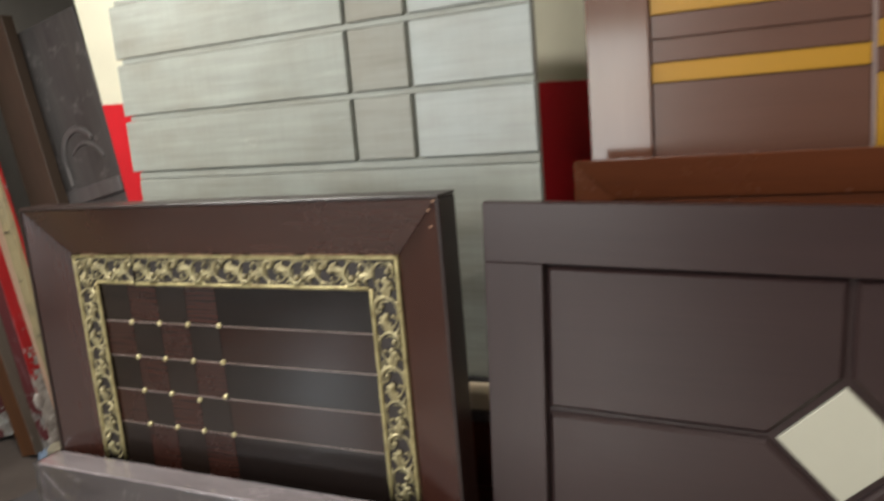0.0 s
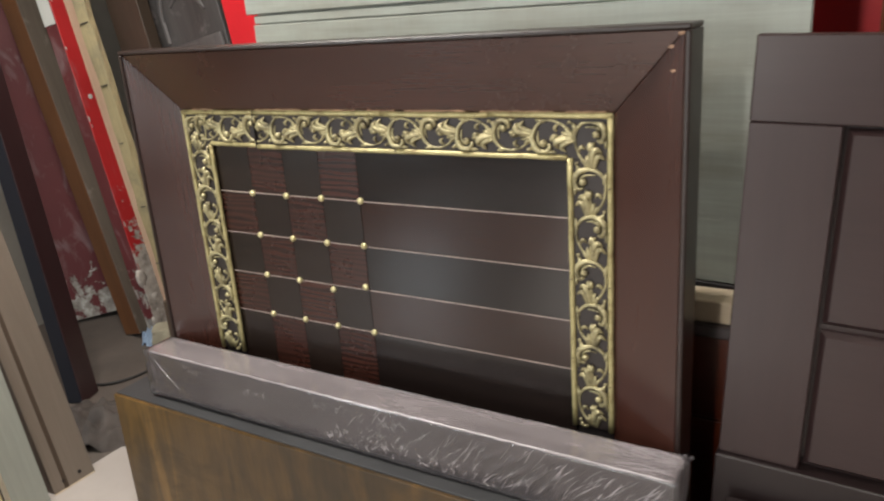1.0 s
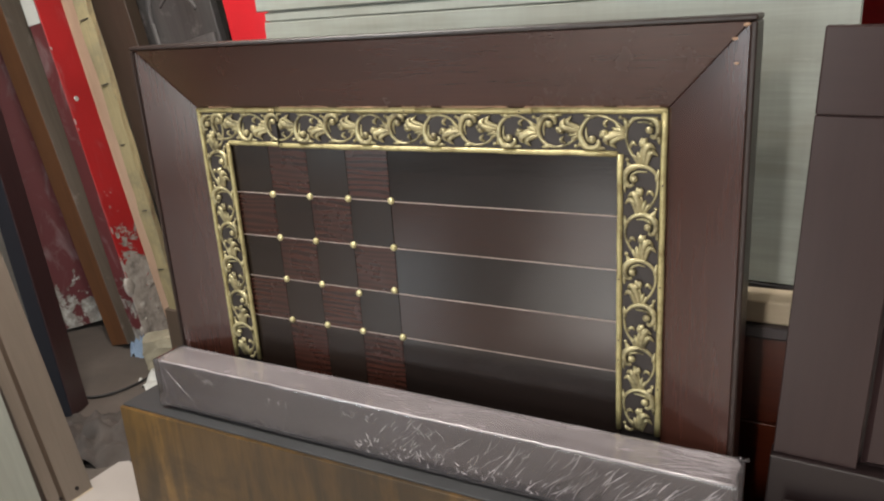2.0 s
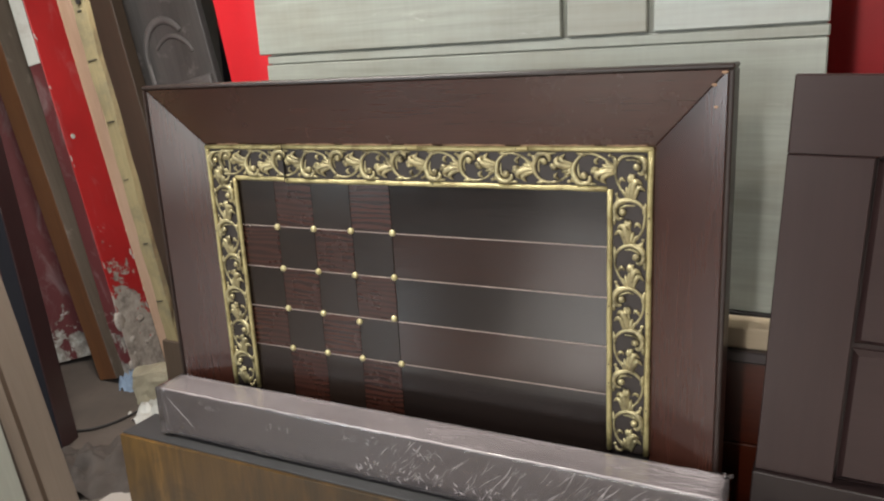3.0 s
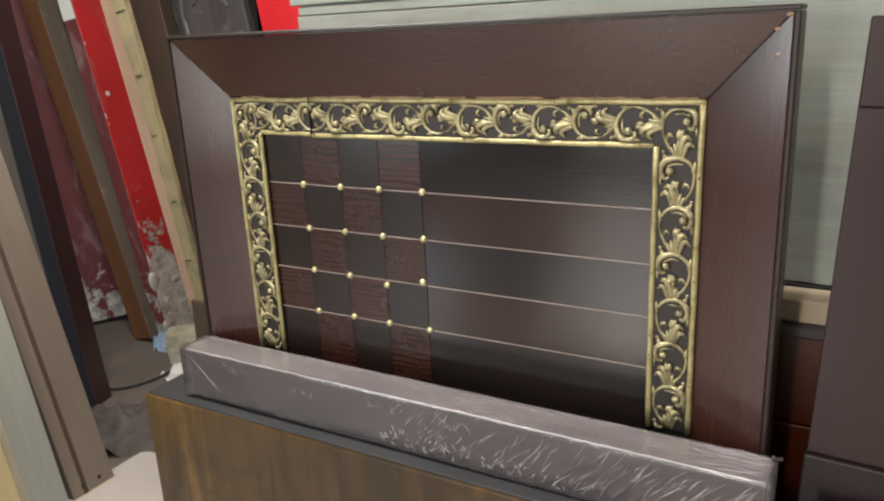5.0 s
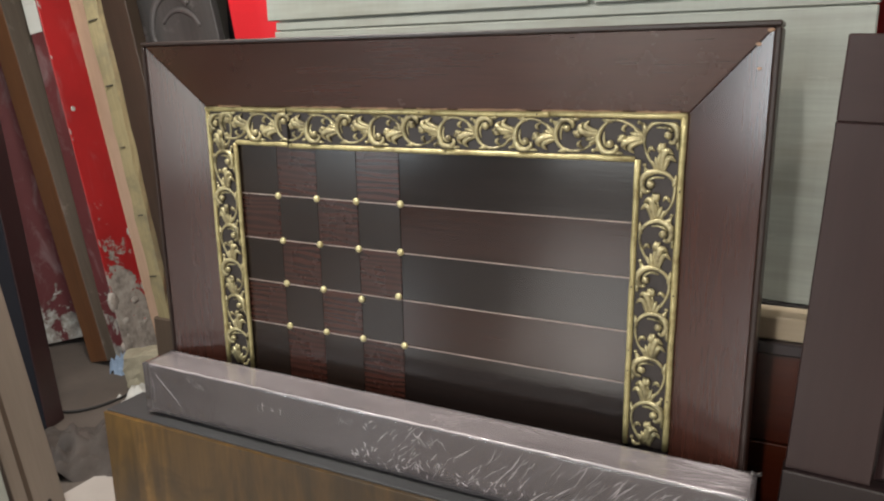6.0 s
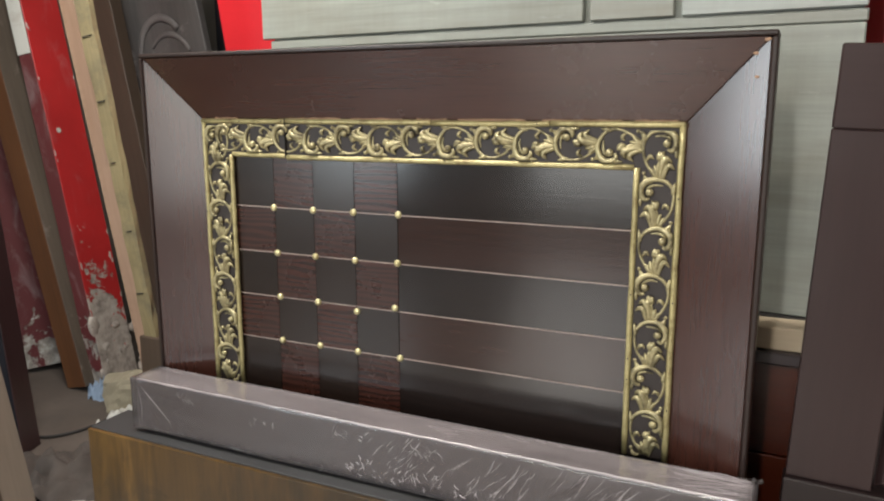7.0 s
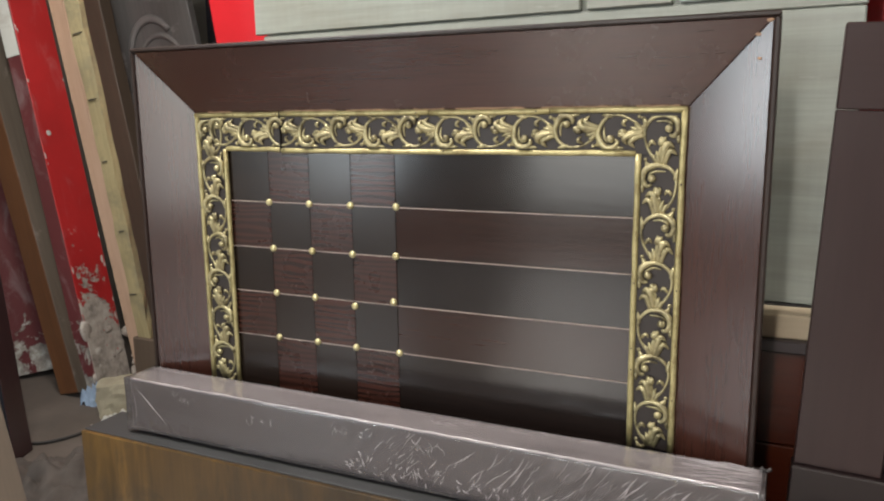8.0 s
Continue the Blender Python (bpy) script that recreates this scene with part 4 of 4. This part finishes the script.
leaning("bed_rail", "pale sage-grey bed rail leaning", "bed rail", (-1.30, -0.455), 0.12, 0.05, 2.1, 0.19, SAGE, CREAM_LATH, 0, AISLE)
leaning("plank", "straw-coloured pine plank leaning", "plank", (-1.27, -0.64), 0.15, 0.03, 2.0, 0.2, STRAW, STRAW, 0, AISLE)


def timber():
    a = math.atan(0.172)
    ob = thing("timber", "rough yellowish sawn timber with notches, leaning", "timber", pose(-1.094, 0.21, 0.602) @ Matrix.Rotation(-a, 4, "Y"), AISLE)
    bm = bmesh.new()
    rnd = random.Random(3)
    n, L = 26, 1.62
    rings = []
    for i in range(n + 1):
        z = L * i / n
        j = [rnd.uniform(-0.004, 0.004) for _ in range(4)]
        rings.append([bm.verts.new(p) for p in ((-0.076 - 0.008 * z + j[0], 0.0 + j[1] * 0.5, z), (-0.022 + j[2], 0.0 + j[3] * 0.5, z), (-0.022 + j[0], 0.022, z), (-0.076 - 0.008 * z + j[1], 0.022, z))])
    for r, s in zip(rings, rings[1:]):
        for k in range(4):
            bm.faces.new((r[k], r[(k + 1) % 4], s[(k + 1) % 4], s[k]))
    bm.faces.new(rings[0][::-1])
    bm.faces.new(rings[-1])
    part("beam", bm, RAW_TIMBER, ob)
    for z in (0.16, 0.38, 0.62, 0.83, 1.05, 1.22):
        part("saw_notch", boxed(-0.078 + rnd.uniform(0, 0.02), -0.034 + rnd.uniform(-0.012, 0.006), -0.0035, 0.002, z, z + 0.004), CORE, ob)
    bm = bmesh.new()
    bmesh.ops.create_cone(bm, cap_ends=True, segments=12, radius1=0.011, radius2=0.011, depth=0.006, matrix=Matrix.Translation((-0.045, -0.003, 1.253)) @ Matrix.Rotation(radians(90), 4, "X"))
    part("bored_hole", bm, CORE, ob)


timber()
solid("offcut", boxed(-1.19, -1.05, 0.2, 0.3, 0.0, 0.6, bevel=0.004), BROWN_BOARD, "short brown offcut standing under a timber", "offcut")
leaning("batten", "planed pinkish pine batten leaning", "batten", (-1.135, 0.30), 0.03, 0.075, 2.2, 0.2, PINK_PINE, PINK_PINE, 0, AISLE)


def carved_door():
    a = math.atan(0.2)
    door = thing("carved_door", "charcoal carved door leaf with an arched relief, leaning in the aisle", "door", pose(-1.455, 1.3, 0.0) @ Matrix.Rotation(-a, 4, "Y"))
    part("leaf", boxed(-0.54, 0.0, 0.0, 0.045, 0.0, 2.55, bevel=0.004), CHARCOAL, door)
    def arc(r, cx, cz, a0, a1, rad):
        bm = bmesh.new()
        n = 18
        pts = [(cx + r * math.cos(radians(a0 + (a1 - a0) * i / n)), -0.002, cz + 1.25 * r * math.sin(radians(a0 + (a1 - a0) * i / n))) for i in range(n + 1)]
        tube(bm, pts, [rad * (0.5 + 0.5 * math.sin(math.pi * (0.15 + 0.8 * i / n))) for i in range(n + 1)], 8, 0.6)
        part("arch_relief", bm, RELIEF, door, smooth=True)
    arc(0.15, -0.27, 1.73, 35, 190, 0.022)
    arc(0.15, -0.235, 1.64, 25, 130, 0.014)
    part("leg_relief", boxed(-0.43, -0.40, -0.012, 0.004, 1.61, 1.73, bevel=0.008), RELIEF, door)
    part("moulding", boxed(-0.52, -0.02, -0.02, 0.002, 1.50, 1.59, bevel=0.006), RELIEF, door, "paler grey moulding")


carved_door()
# Near-black sheet put in to fill the dark gap beside the carved door.
solid("door_edge", boxed(-2.0, -1.3, 1.62, 1.67, 0.0, 2.5, bevel=0.004), BLACK_EDGE, "blue-black sheet filling the gap behind the aisle", "board")


# ---------- litter on the aisle floor ----------
TILING = thing("floor_tiling", "pale pinkish tiles laid on the concrete shop floor", "floor", kind="structure")
_tile = mesh_of("tile", boxed(-0.2985, 0.2985, -0.2985, 0.2985, 0.0, 0.008, bevel=0.0015), PINK_TILE)
for _i in range(11):
    for _j in range(10):
        _x, _y = -2.65 + 0.6 * _i, -0.24 - 0.6 * _j
        if _x > -1.5 or _y < -1.2:
            _o = new("tile", _tile)
            _o.parent = TILING
            _o.location = (_x + 0.36, _y, 0.0)


def crumpled(name, label, category, cx, cy, sx, sy, h, material, seed, rot=0):
    bm = bmesh.new()
    n = 34
    grid = []
    for i in range(n + 1):
        row = []
        for j in range(n + 1):
            u, v = i / n * 2 - 1, j / n * 2 - 1
            r = math.hypot(u, v) * (1 + 0.3 * noise.noise(Vector((u * 2.5, v * 2.5, seed))))
            fall = max(0.0, 1 - r ** 2.2)
            z = h * fall ** 0.5 * (0.35 + 0.65 * abs(noise.noise(Vector((u * 3.1, v * 3.1, seed + 3)))) * 1.6 + 0.35 * abs(noise.noise(Vector((u * 8, v * 8, seed + 7))))) if fall > 0 else -0.004
            row.append(bm.verts.new((sx * u, sy * v, z)))
        grid.append(row)
    for i in range(n):
        for j in range(n):
            bm.faces.new((grid[i][j], grid[i + 1][j], grid[i + 1][j + 1], grid[i][j + 1]))
    return solid(name, bm, material, label, category, at=pose(cx, cy, 0.002, 0, 0, rot), smooth=True)


crumpled("dust_cloth", "crumpled dusty grey-brown cloth on the floor", "cloth", -1.50, 0.17, 0.26, 0.2, 0.14, CLOTH, 1.3, 35)
crumpled("dust_cloth", "heap of dusty grey cloth under leaning boards", "cloth", -1.72, 0.02, 0.2, 0.2, 0.08, CLOTH, 5.1, 10)
crumpled("plastic_sheet", "crumpled white plastic sheet on the floor", "plastic sheet", -1.72, 0.62, 0.14, 0.13, 0.07, POLY, 9.4, -20)
crumpled("plastic_scrap", "crumpled blue plastic scrap beside a plank", "plastic scrap", -2.13, 0.80, 0.07, 0.05, 0.1, BLUE, 2.2, 0)
bm_ = bmesh.new()
box(bm_, -0.1, 0.1, -0.08, 0.08, 0.0, 0.17)
bmesh.ops.subdivide_edges(bm_, edges=bm_.edges[:], cuts=7, use_grid_fill=True)
for v_ in bm_.verts:
    v_.co *= 1 - 0.15 * (abs(v_.co.x) / 0.1) * (abs(v_.co.y) / 0.08)
    v_.co += 0.022 * noise.noise_vector(v_.co * 8) + 0.008 * noise.noise_vector(v_.co * 40)
    v_.co.z = max(v_.co.z, 0.0)
solid("stone_block", bm_, STONE, "rough yellowish stone block on the floor", "stone block", at=pose(-1.88, 0.76, 0.0, 0, 0, 24))
bm_ = bmesh.new()
tube(bm_, [(-2.0 + 0.14 * math.cos(t), 0.56 + 0.22 * math.sin(t), 0.008) for t in [-1.4 + 0.2 * i for i in range(16)]], [0.007] * 16, 6)
solid("cable", bm_, CABLE, "dark cable curled on the dusty floor", "cable")
